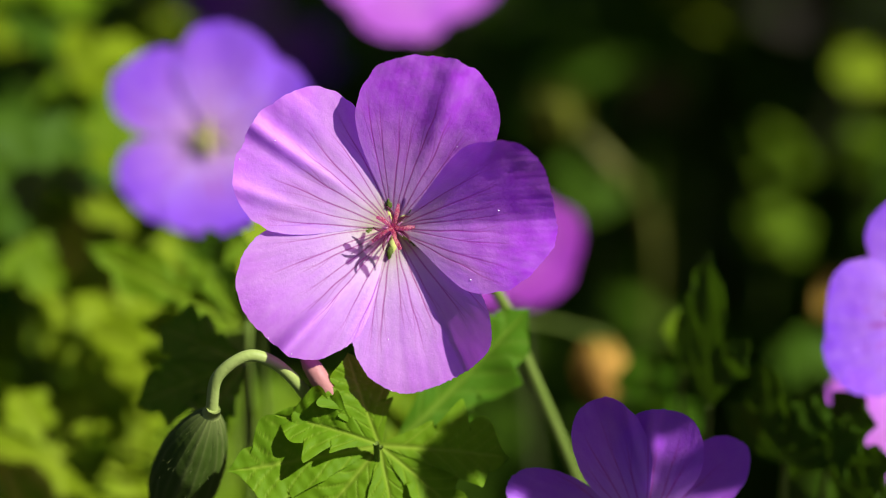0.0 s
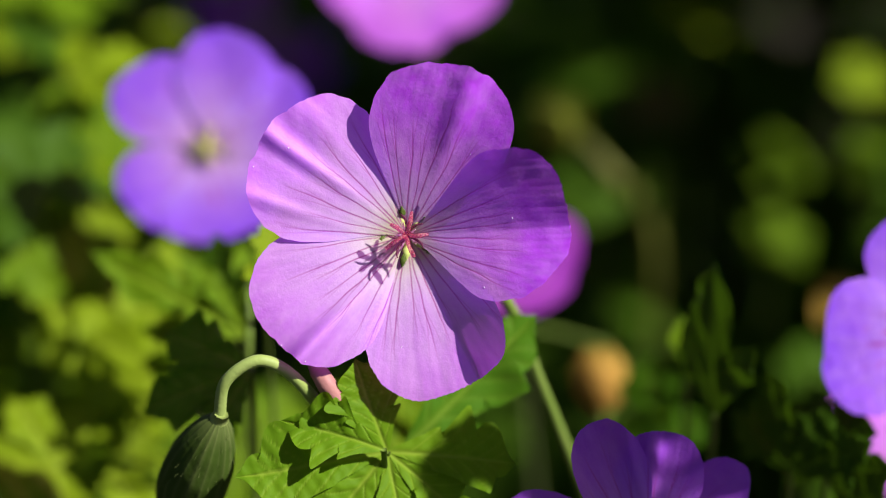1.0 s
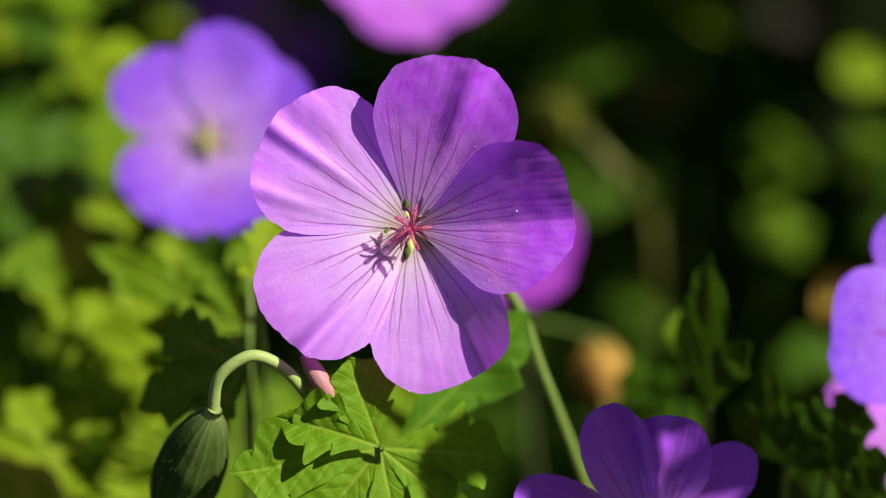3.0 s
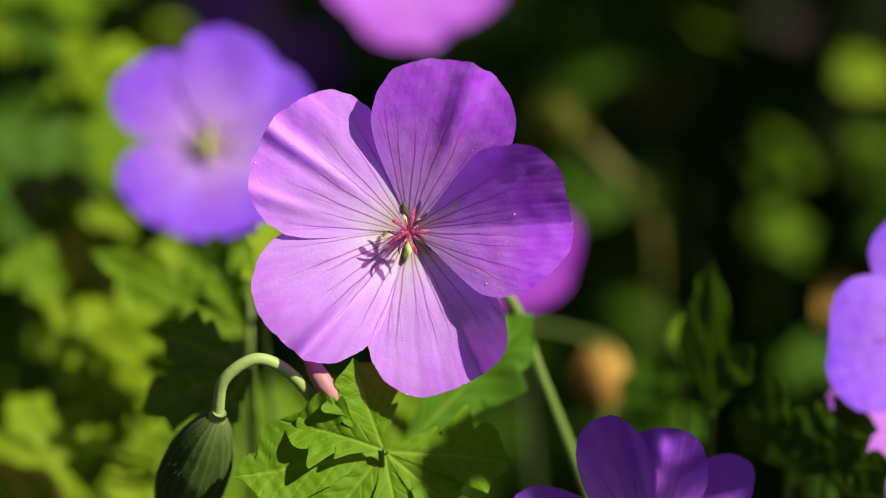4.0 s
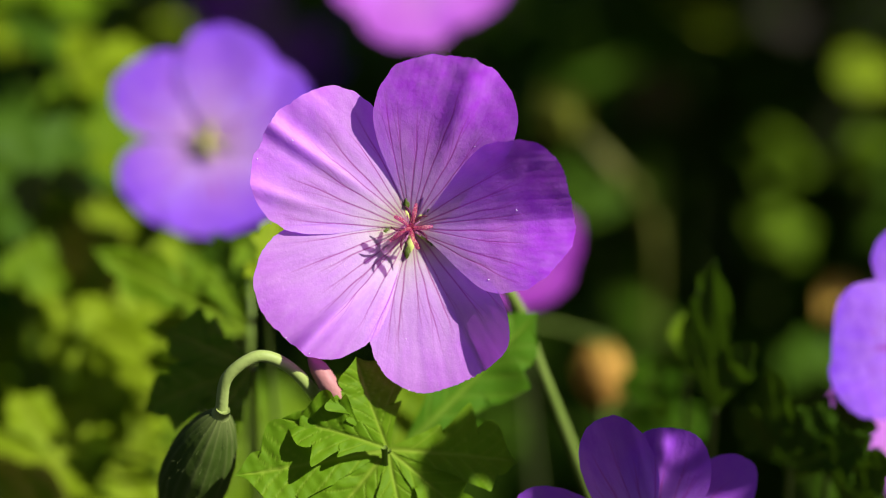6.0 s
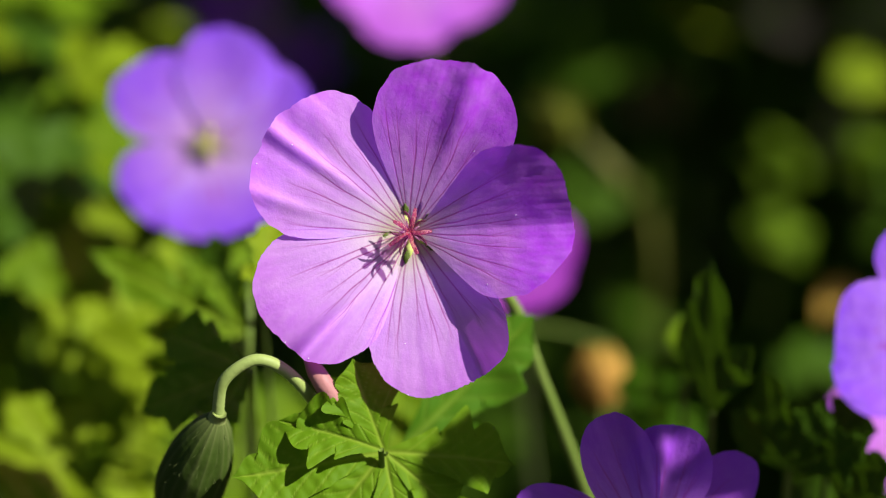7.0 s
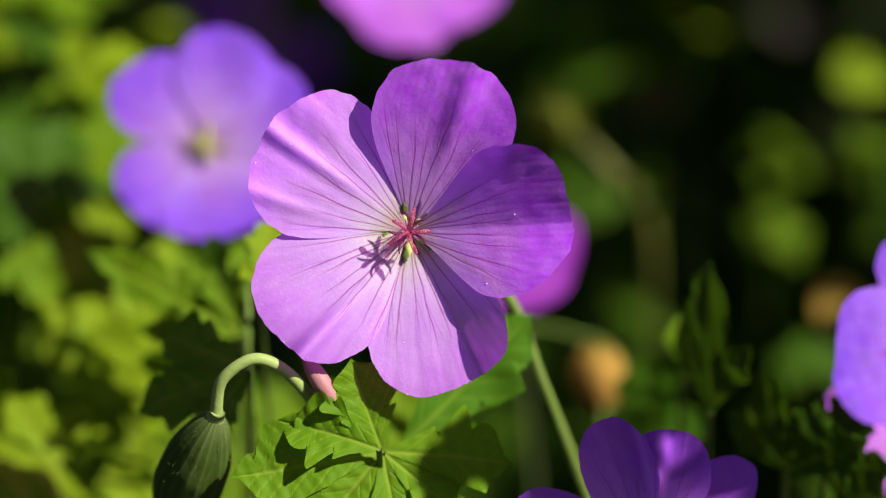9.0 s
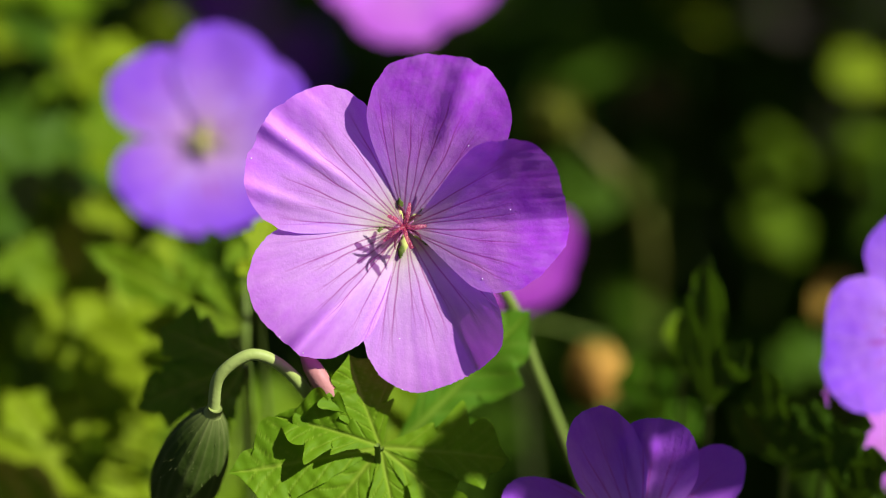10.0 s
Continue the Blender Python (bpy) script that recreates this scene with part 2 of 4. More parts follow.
def petal_shape(length, left, right, peak=0.62, blunt=2.4, tilt=12.0, curl=0.0, hollow=0.0, creases=(), seed=0, nu=120, nv=110, veins=7, wave=1.0, blunt2=None, shade_tone=0.0, valley=(0.0, 0.0, 0.0)):
    """A petal in centimetres: it grows along x from the flower's middle, z towards the viewer.
    creases: (place across at the tip, height, width); valley: the slopes of both halves and where they meet."""
    rng = np.random.default_rng(seed)
    s = 1 - (1 - np.linspace(0, 1, nu)) ** 1.8
    u = np.linspace(-1, 1, nv)
    S, U = np.meshgrid(s, u, indexing="ij")
    rise = np.sin(np.pi / 2 * np.clip(S / peak, 0, 1)) ** 1.5
    bl = np.where(U > 0, blunt, blunt2 or blunt)
    fall = (1 - np.clip((S - peak) / (1 - peak), 0, 1) ** bl) ** (1 / bl)
    w = np.where(S < peak, 0.035 + 0.965 * rise, fall)
    side = np.where(U > 0, left, right)
    edge = 1 + wave * (0.046 * ripple(S * 3, np.sign(U) * 3, 3, seed + 1) + 0.022 * ripple(S * 9, np.sign(U) * 5, 4, seed + 2) + 0.007 * ripple(S * 9, np.sign(U) * 5, 15, seed + 14)) * S
    Y = side * w * U * edge
    X = length * S * (1 + wave * (0.032 * ripple(Y, U * 0, 3.0, seed + 3) + 0.012 * ripple(Y, U * 0, 12, seed + 9) + 0.005 * ripple(Y, U * 0, 42, seed + 13)) * S ** 3)
    reach = S * S * (3 - 2 * S)
    Z = length * (math.tan(radians(tilt)) * S + curl * S * S) + hollow * (Y / max(left, right)) ** 2 * S
    for place, height, width in creases:
        Z = Z + height * reach ** 1.7 * np.exp(-((Y / (0.35 + S) - place - 0.05 * ripple(X, X * 0, 1.6, seed + 31)) / width) ** 2)
    off = Y - valley[2] * S
    soft = 0.05 * S + 0.02
    Z = Z + S ** 0.6 * (np.where(off > 0, valley[0], valley[1]) * (np.sqrt(off * off + soft * soft) - soft))
    fan = np.arctan2(Y, X + 0.12 * length)
    Z = Z + wave * (0.011 * reach * ripple(fan * 5, X * 0.6, 2.0, seed + 4) + 0.026 * reach * ripple(X, Y, 3.2, seed + 5) + 0.002 * S * ripple(fan * 9, X * 0.5, 6, seed + 6) + 0.005 * S * ripple(X, Y, 14, seed + 7))
    vein = np.zeros_like(S)
    for k in range(veins):
        a = (k - (veins - 1) / 2) / ((veins - 1) / 2 + 1e-6) * 0.60 + rng.uniform(-0.05, 0.05)
        end = rng.uniform(0.62, 0.88) * (1 - 0.25 * abs(a))
        bend = rng.uniform(-0.05, 0.05)
        for start, off2 in ((0.0, 0.0), (rng.uniform(0.35, 0.5), rng.uniform(0.14, 0.2)), (rng.uniform(0.42, 0.6), -rng.uniform(0.12, 0.2))):
            x = np.clip(S - start, 0, 1)
            mid = X * np.tan(a * (1 - 0.22 * S)) + bend * X * np.sin(S * 7 + k) * 0.4 + off2 * length * x + 0.012 * ripple(X * 2, X * 0 + k, 4, seed + 20 + k)
            stop = end if off2 == 0 else min(end + 0.05, start + rng.uniform(0.2, 0.32))
            fade = np.clip((S - start) / 0.02, 0, 1) * np.clip((stop - S) / 0.22, 0, 1) ** 0.7
            wid = (0.0100 if off2 == 0 else 0.0074) * (1 - 0.4 * S) * (0.8 + 0.4 * math.sin(k * 1.9 + seed) ** 2)
            vein = np.maximum(vein, fade * (0.95 if off2 == 0 else 0.5) * np.exp(-((Y - mid) / wid) ** 2))
    Z = Z - 0.002 * vein
    v = np.stack([X, Y, Z], -1).reshape(-1, 3)
    # shifts the colour along the petal: deeper for shaded petals, paler for lit
    return v, grid(nu, nv), {"vein": vein, "rad": S * (1 + shade_tone), "fan": fan + seed * 0.7}


def leaf_shape(size, lobes, seed=0, nt=96, nu=35, droop=0.10, fold=0.16, teeth=3, saw=0.52):
    """A palmate, deeply cut and toothed leaf in centimetres, its middle lobe along x. The lobes meet along the lines between them.
    lobes: (angle in degrees, length share, half width in degrees, and perhaps how far the lobe rises towards its tip)."""
    rng = np.random.default_rng(seed)
    turns = [radians(row[0]) for row in lobes]
    vs, fs, veins, base = [], [], [], 0
    T, U = np.meshgrid(np.linspace(0, 1, nt) ** 0.9, np.linspace(-1, 1, nu), indexing="ij")
    for k, (ang, share, half, *rise) in enumerate(lobes):
        a, long = radians(ang), size * share
        wide = long * 0.62 * math.tan(radians(half))
        peak, bend = rng.uniform(0.56, 0.66), rng.uniform(-0.07, 0.07)
        lift = rise[0] if rise else rng.uniform(-0.10, 0.10)
        f = np.where(T < peak, 0.06 + 0.94 * np.clip(T / peak, 0, 1) ** 1.05, np.clip(1 - (np.clip(T - peak, 0, 1) / (1 - peak)) ** 1.6, 0, 1) ** 0.8)
        side = np.where(U > 0, 1.0, 2.0)
        p = np.clip((T - 0.24) / 0.76, 0, 1) ** 0.9 * teeth + 0.37 * side + rng.uniform(0, 1)
        n = np.floor(p)
        q = p - n
        tooth = np.where(q < 0.66, np.abs(np.sin(q / 1.32 * np.pi)) ** 1.2, np.abs(np.sin((0.5 + (q - 0.66) / 0.68) * np.pi)) ** 0.6) * (0.7 + 0.6 * np.sin(n * 2.3 + seed + side) ** 2)
        on = np.clip((T - 0.22) / 0.2, 0, 1)
        limit = long * T
        gaps = [((b - a) % (2 * math.pi), (a - b) % (2 * math.pi)) for j, b in enumerate(turns) if j != k]
        near = [min([g[i] for g in gaps] + [2.6]) / 2 for i in (0, 1)]
        reach = np.where(U > 0, math.tan(min(near[0], 1.3)), math.tan(min(near[1], 1.3))) * limit
        out = np.abs(U)
        w = wide * f * (1 + on * saw * (tooth - 0.55))
        Y = np.minimum(w, reach + 0.002) * U
        X = long * (T + 0.09 * on * (tooth - 0.4) * out ** 3 * (1 - T) - 0.05 * out ** 2 * T)
        mid = np.exp(-(Y / (0.020 * long * (1.12 - T) + 0.004)) ** 2)
        vein = mid * np.clip((1.0 - T) / 0.1, 0, 1)
        for m in (0.12, 0.26, 0.40, 0.53, 0.65, 0.76):
            x = T - m - 0.03 * np.sign(U)
            vein = np.maximum(vein, 0.55 * (x > 0) * np.exp(-((np.abs(Y) / long - 0.66 * x - 0.6 * x * x) / 0.0080) ** 2))
        puff = np.abs(np.sin((T - 0.6 * np.abs(Y) / long) * 22)) * np.clip(np.abs(Y) / (0.08 * long), 0, 1)
        grow = np.clip(T * 2.2, 0, 1)
        Z = lift * X - 1.2 * droop * long * T * T + fold * np.abs(Y) * grow + 0.30 * fold * wide * 0.35 * puff * grow - 0.006 * size * vein
        Z = Z + size * grow * (0.030 * ripple(X / size, Y / size + 3 * k, 5, seed + k) + 0.012 * ripple(X / size, Y / size, 20, seed + 60 + k))
        Z = Z + 0.03 * size * out ** 3 * on * ripple(T * 9, side, 2, seed + 80 + k) + 0.003 * size * (k % 3) * T
        Y = Y + bend * long * T * T
        vs.append(np.stack([X * np.cos(a) - Y * np.sin(a), X * np.sin(a) + Y * np.cos(a), Z], -1).reshape(-1, 3))
        fs.append(grid(nt, nu) + base)
        veins.append(vein.ravel())
        base += nt * nu
    return np.vstack(vs), np.vstack(fs), {"vein": np.concatenate(veins)}


FIVE = ((0, 1.0, 30), (52, 0.95, 27), (-52, 0.95, 27), (106, 0.78, 27), (-106, 0.78, 27))
WIDE = ((0, 1.0, 40), (60, 0.95, 38), (-60, 0.95, 38), (115, 0.85, 38), (-115, 0.85, 38))
THREE = ((0, 1.0, 26), (55, 0.72, 26), (-55, 0.72, 26))
ONE = ((0, 1.0, 24), (60, 0.35, 30), (-60, 0.35, 30))



def to_ground(p, bend=(0, 0), depth=0.01):
    """The place in the ground, in bed centimetres, below p, set off by bend in world centimetres."""
    w = bed(*p)
    g = CM.inverted() @ Vector((w.x + bend[0] / 100, w.y + bend[1] / 100, -depth))
    return tuple(g)


def stalk(p, bend=(3, 3), first=None, n=10):
    """A line from p down into the ground."""
    if first is not None:
        return to_foot([p, *first], bend, n)
    g = np.array(to_ground(p, bend))
    p = np.array(p, dtype=float)
    return smooth_line([p, p * 0.45 + g * 0.55 + np.array([bend[0] * -0.12, 0, 0]), g], n)


def to_foot(points, bend, n):
    """A smooth line through the points that then runs down into the ground."""
    p = np.array(points[-1], dtype=float)
    g = np.array(to_ground(points[-1], bend))
    step = np.linalg.norm(p - np.array(points[-2], dtype=float)) / np.linalg.norm(g - p)
    return smooth_line([*points, *(p + (g - p) * min(f, 0.95) for f in (step, 2.4 * step)), g], n)


def flower(at, petals, material, label, name="geranium_flower", group="open geranium flowers", turn=(0, 0), bend=(3, 3), first=None, fine=False, stem_r=0.09, stem_mat=STEM, category="flower", far=False):
    """An open five-petalled flower on its stalk. at: bed centimetres; turn: degrees by which its face leans about the bed's x and y.
    petals: (angle, length, left, right, lift, settings)."""
    face = CM @ Matrix.Translation(at) @ pose(0, 0, 0, turn[0], turn[1], 0)
    back = CM.inverted() @ face @ Vector((0, 0, -0.35))
    line = stalk(tuple(back), bend, first)
    ground = CM @ Vector(line[-1])
    root = thing(name, ground, label, category, group)
    for ang, length, left, right, lift, more in petals:
        v, f, attrs = petal_shape(length, left, right, **{**({"nu": 260, "nv": 240, "veins": 8} if fine else {"nu": 44, "nv": 36, "veins": 5}), **more})
        m = face @ pose(0, 0, 0, 0, 0, ang) @ Matrix.Translation((0, 0, lift))
        leafed = mesh_object("petal", moved(v, m), f, material, root, "", attrs)
        if fine:
            rng = np.random.default_rng(int(ang) + 7)
            picks = np.flatnonzero((attrs["rad"].ravel() > 0.35) & (attrs["rad"].ravel() < 0.95))
            for k in rng.choice(picks, 2, replace=False):
                bm = bmesh.new()
                bmesh.ops.create_icosphere(bm, subdivisions=1, radius=rng.uniform(0.006, 0.010), matrix=m @ Matrix.Translation(Vector(v[k]) + Vector((0, 0, 0.008))))
                bm.verts.ensure_lookup_table()
                sv = np.array([x.co[:] for x in bm.verts])
                sf = [[x.index for x in p.verts] for p in bm.faces]
                bm.free()
                mesh_object("pollen_grain", sv, sf, POLLEN, leafed, "whitish pollen grain")
    top = CM @ Vector(line[0])
    v, f = tube(line, [stem_r, stem_r * 0.9, stem_r * 1.1, stem_r * 1.3], 10)
    stem = mesh_object("stem", moved(v, CM), f, stem_mat, root, "", {"vein": np.zeros(len(v))}, origin=top)
    # cup of sepals behind the petals
    for k in range(5):
        v, f, attrs = petal_shape(1.05, 0.2, 0.2, peak=0.45, blunt=1.3, tilt=5, nu=20, nv=12, veins=3, seed=50 + k)
        m = face @ pose(0, 0, 0, 0, 0, 36 + 72 * k + petals[0][0]) @ Matrix.Translation((0, 0, -0.14))
        mesh_object("sepal", moved(v, m), f, SEPAL, root, "green pointed sepal", {"vein": attrs["vein"]})
    if fine:
        # dark green lumps added for the sepals seen through gaps between petals
        for k, (ang, up) in enumerate(((100, 0.42), (38, 0.50), (-34, 0.40), (262, 0.28), (187, 0.30))):
            a = radians(ang)
            d = np.array((math.cos(a), math.sin(a), up))
            v, f = tube(smooth_line([d * 0.25, d * 0.30, d * 0.36, d * 0.43], 5), [0.008, 0.034, 0.046, 0.040, 0.006], 14, 0.35, 50 + k)
            mesh_object("sepal_lump", moved(v, face), f, SEPAL, root, "dark green lump standing in for sepal seen between the petals", {"vein": np.abs(ripple(v[:, 0], v[:, 1], 40, 3 + k))})
            e = np.array((math.cos(a + 0.12), math.sin(a + 0.12), up * 0.55))
            v, f = tube(smooth_line([e * 0.06, e * 0.16, e * 0.25, e * 0.34], 5), [0.02, 0.055, 0.065, 0.05, 0.01], 14, 0.08, 80 + k)
            mesh_object("nectary", moved(v, face), f, NECTARY, root, "yellow-green nectary in the throat")
    # pistil, its five spread stigma lobes, and the stamens
    tall = 0.58 if fine else 0.16
    line = [(0, 0, -0.3), (0.01, 0, 0.2), (0.0, 0.0, tall)]
    v, f = tube(smooth_line(line, 6), [0.11, 0.075, 0.045, 0.05], 10)
    pistil = mesh_object("pistil", moved(v, face), f, STIGMA if fine else THROAT, root, "reddish pistil" if fine else "greenish pistil")
    for k, ang in enumerate((-3, 71, 140, 208, 284)):
        a = radians(ang)
        out = 0.30 + 0.04 * math.sin(k * 2.3)
        line = [(0, 0, tall - 0.03), (0.14 * math.cos(a), 0.14 * math.sin(a), tall + 0.03), (out * math.cos(a + 0.1), out * math.sin(a + 0.1), tall + 0.02 - 0.05 * (k % 2))]
        v, f = tube(smooth_line(line, 9), [0.020, 0.025, 0.028, 0.031, 0.020], 10, 0.25, k)
        mesh_object("stigma_lobe", moved(v, face), f, STIGMA if fine else THROAT, pistil, "pink-red fuzzy stigma lobe" if fine else "pale stigma lobe")
    for k in range(5):
        a = radians(72 * k + 33) if fine else radians(72 * k)
        rr = 0.15 + 0.04 * (k % 2) + 0.02 * math.sin(k * 5.1)
        high = tall - 0.03 + 0.04 * ((k * 7) % 3) / 2
        tip = np.array((rr * math.cos(a), rr * math.sin(a), high))
        v, f = tube(smooth_line([(0.09 * math.cos(a), 0.09 * math.sin(a), -0.1), (0.6 * tip[0], 0.6 * tip[1], high * 0.6), tip], 5), [0.015, 0.010], 6)
        fil = mesh_object("filament", moved(v, face), f, FILAMENT if fine else THROAT, root, "pale pink stamen filament")
        reach = 0.125 if fine else 0.065
        d = np.array((math.cos(a), math.sin(a), 0.25)) * reach
        side_step = np.array((-math.sin(a), math.cos(a), 0.0)) * 0.3 * reach * (-1) ** k
        v, f = tube(smooth_line([tip - d, tip - d * 0.3 + side_step, tip + d * 0.5 + side_step, tip + d], 5), [0.006, 0.015, 0.018, 0.014, 0.005] if fine else [0.006, 0.021, 0.018, 0.004], 7)
        mesh_object("anther", moved(v, face), f, ANTHER if fine else THROAT, fil, "dark maroon anther" if fine else "yellowish anther")
    return root, stem


def lone_leaf(at, size, axis, label, material=LEAF, lobes=FIVE, turn=(0, 0), bend=(2, 4), seed=0, fine=False, name="geranium_leaf", group="geranium leaves", petiole=0.055, first=None, stem_mat=STEM, **more):
    """A leaf on its stalk. at: bed centimetres of the point where the lobes meet; axis: degrees of the middle lobe."""
    face = CM @ Matrix.Translation(at) @ pose(0, 0, 0, turn[0], turn[1], 0) @ pose(0, 0, 0, 0, 0, axis)
    line = stalk(tuple(at), bend, first, 7)
    root = thing(name, CM @ Vector(line[-1]), label, "leaf", group)
    v, f, attrs = leaf_shape(size, lobes, seed, *((80, 27) if fine else (36, 13)), **more)
    mesh_object("blade", moved(v, face), f, material, root, "", attrs)
    v, f = tube(line, [petiole * 0.8, petiole, petiole * 1.2], 8)
    mesh_object("leafstalk", moved(v, CM), f, stem_mat, root, "", {"vein": np.zeros(len(v))})
    return root


def bud(at, tip, width, label, line, material=SEPAL, stem_mat=STEM_PALE, name="flower_bud", fine=False, stem_r=(0.09, 0.1), collar=None):
    """A closed bud of five pressed sepals, hanging from its arched stalk. at, tip: its ends in bed centimetres."""
    at, tip = np.array(at, dtype=float), np.array(tip, dtype=float)
    line = np.array(line)
    root = thing(name, CM @ Vector(line[-1]), label, "bud", "flower buds")
    axis = tip - at
    long = np.linalg.norm(axis)
    turn = Vector(axis).to_track_quat("X", "Z").to_matrix().to_4x4()
    m = CM @ Matrix.Translation(Vector(at)) @ turn
    v, f = tube(np.stack([np.linspace(0.0, 0.9, 14) * long, np.zeros(14), np.zeros(14)], 1), np.sin(np.linspace(0.12, 2.9, 14)) ** 0.8 * width * 0.80, 18)
    mesh_object("core", moved(v, m), f, material, root, "", {"vein": np.zeros(len(v))})
    rng = np.random.default_rng(17)
    hairs = []
    for k in range(5):
        s = np.linspace(0, 1, 40)
        u = np.linspace(-1, 1, 25)
        S, U = np.meshgrid(s, u, indexing="ij")
        loose = 0.06 * math.sin(k * 2.1 + 1)
        prof = width * np.sin(0.10 + 2.75 * S) ** 0.62 * (1 + loose * S)
        half = 0.80 * np.clip((1.02 - S) / 0.5, 0, 1) ** 0.5
        a = radians(72 * k + 15) + U * half
        rib = np.exp(-(U / 0.10) ** 2) + 0.7 * np.exp(-((np.abs(U) - 0.42) / 0.07) ** 2)
        rr = prof * (1.0 + 0.10 * (1 - U * U) + 0.02 * np.abs(U) ** 6 + 0.008 * rib + 0.012 * k + 0.02 * ripple(S * 3, U * 2 + k, 5, k)) + 0.015
        v = np.stack([long * S * 1.04, rr * np.cos(a), rr * np.sin(a)], -1).reshape(-1, 3)
        sep = mesh_object("sepal", moved(v, m), grid(40, 25), material, root, "", {"vein": np.clip(0.55 * rib + np.clip((np.abs(U) - 0.80) / 0.2, 0, 1) + np.clip(0.16 - S, 0, 1) * 4, 0, 2)})
        e = np.array([long * 1.03, prof[-1, 12] * math.cos(radians(72 * k + 15)), prof[-1, 12] * math.sin(radians(72 * k + 15))])
        v, f = tube(np.array([e, e + [0.07, 0, 0], e + [0.2, 0.02, 0.03]]), [0.02, 0.012, 0.004], 6)
        mesh_object("awn", moved(v, m), f, stem_mat, sep)
        if fine:
            for _ in range(24):
                i, j = rng.integers(2, 36), rng.integers(0, 25)
                p = np.array([long * s[i] * 1.04, rr[i, j] * math.cos(a[i, j]), rr[i, j] * math.sin(a[i, j])])
                out = np.array([rng.uniform(-0.1, 0.5), math.cos(a[i, j]), math.sin(a[i, j])]) * rng.uniform(0.04, 0.08)
                hairs.append(tube(np.array([p, p + 0.6 * out, p + out + [0.02, 0, 0]]), [0.003, 0.0025, 0.001], 3))
    if fine:
        hv, hf, base = [], [], 0
        for v, f in hairs:
            hv.append(v)
            hf += [[i + base for i in face] for face in f]
            base += len(v)
        mesh_object("hair", moved(np.vstack(hv), m), hf, material, root, "fine hairs", {"vein": np.ones(base)})
    v, f = tube(line, stem_r, 12, 0.05, 3)
    mesh_object("stem", moved(v, CM), f, stem_mat, root, "", {"vein": np.zeros(len(v))})
    if collar:
        v, f = tube(np.array([at - axis / long * 0.12, at, at + axis / long * 0.12, at + axis / long * 0.2]), [0.1, collar, collar * 1.1, 0.06], 14, 0.06, 1)
        mesh_object("collar", moved(v, CM), f, stem_mat, root, "pale swollen collar")
    return root


# ---- ground ----
ring = [i / 24 * 2 * math.pi for i in range(24)]
g_v, g_f = [(0.0, 0.4, 0.0)], []
radii = [0.1, 0.25, 0.5, 0.9, 1.6, 3, 8, 30, 150, 800, 3000]
for k, rr in enumerate(radii):
    g_v += [(rr * math.cos(a), 0.4 + rr * math.sin(a), 0.012 * noise.noise(Vector((9 * rr * math.cos(a), 9 * rr * math.sin(a), 0))) if rr < 4 else 0.0) for a in ring]
for j in range(24):
    g_f.append((0, 1 + j, 1 + (j + 1) % 24))
    for k in range(len(radii) - 1):
        a, b = 1 + 24 * k + j, 1 + 24 * k + (j + 1) % 24
        g_f.append((a, a + 24, b + 24, b))
g_me = bpy.data.meshes.new("ground")
g_me.from_pydata(g_v, [], g_f)
g_me.materials.append(SOIL)
tagged(new("ground", g_me), "dark brown garden soil beneath the flower bed", "ground", kind="structure")


# ---- the flower in the middle ----
# petals turned from the sun are coloured deeper, sunlit ones paler
main, main_stem = flower((-0.67, 0.28, 0), [
    (73, 2.36, 0.95, 0.97, 0.0, {"tilt": 28, "curl": -0.17, "shade_tone": 0.5, "seed": 11, "blunt": 2.3, "valley": (0.10, 0.22, -0.5), "creases": ((-0.18, 0.15, 0.17),)}),
    (144, 2.30, 1.00, 1.04, 0.05, {"tilt": 20, "curl": -0.15, "shade_tone": -0.24, "seed": 23, "blunt": 2.5, "creases": ((-0.04, 0.095, 0.10), (-0.46, 0.05, 0.2), (0.62, 0.05, 0.10))}),
    (219, 2.25, 0.84, 1.05, 0.06, {"tilt": 17, "curl": -0.17, "shade_tone": -0.34, "seed": 35, "blunt": 2.4, "creases": ((0.30, 0.26, 0.13), (-0.15, 0.04, 0.15))}),
    (287, 2.19, 0.90, 0.96, -0.03, {"tilt": 17, "curl": -0.16, "shade_tone": -0.36, "seed": 47, "blunt": 2.5, "valley": (1.05, 0.0, 0.34)}),
    (2, 2.16, 1.08, 0.93, 0.05, {"tilt": 30, "curl": -0.20, "shade_tone": 0.35, "seed": 62, "blunt": 2.9, "blunt2": 1.8, "peak": 0.56, "valley": (0.60, 0.18, 0.03)}),
], PETAL, "open lilac-pink geranium flower with dark veins and red stigma", bend=(2, 6), first=[(0.67, -0.51, -1.7), (1.29, -1.79, -2.3), (1.96, -3.32, -3), (2.59, -4.82, -3.7)], fine=True, stem_r=0.085)

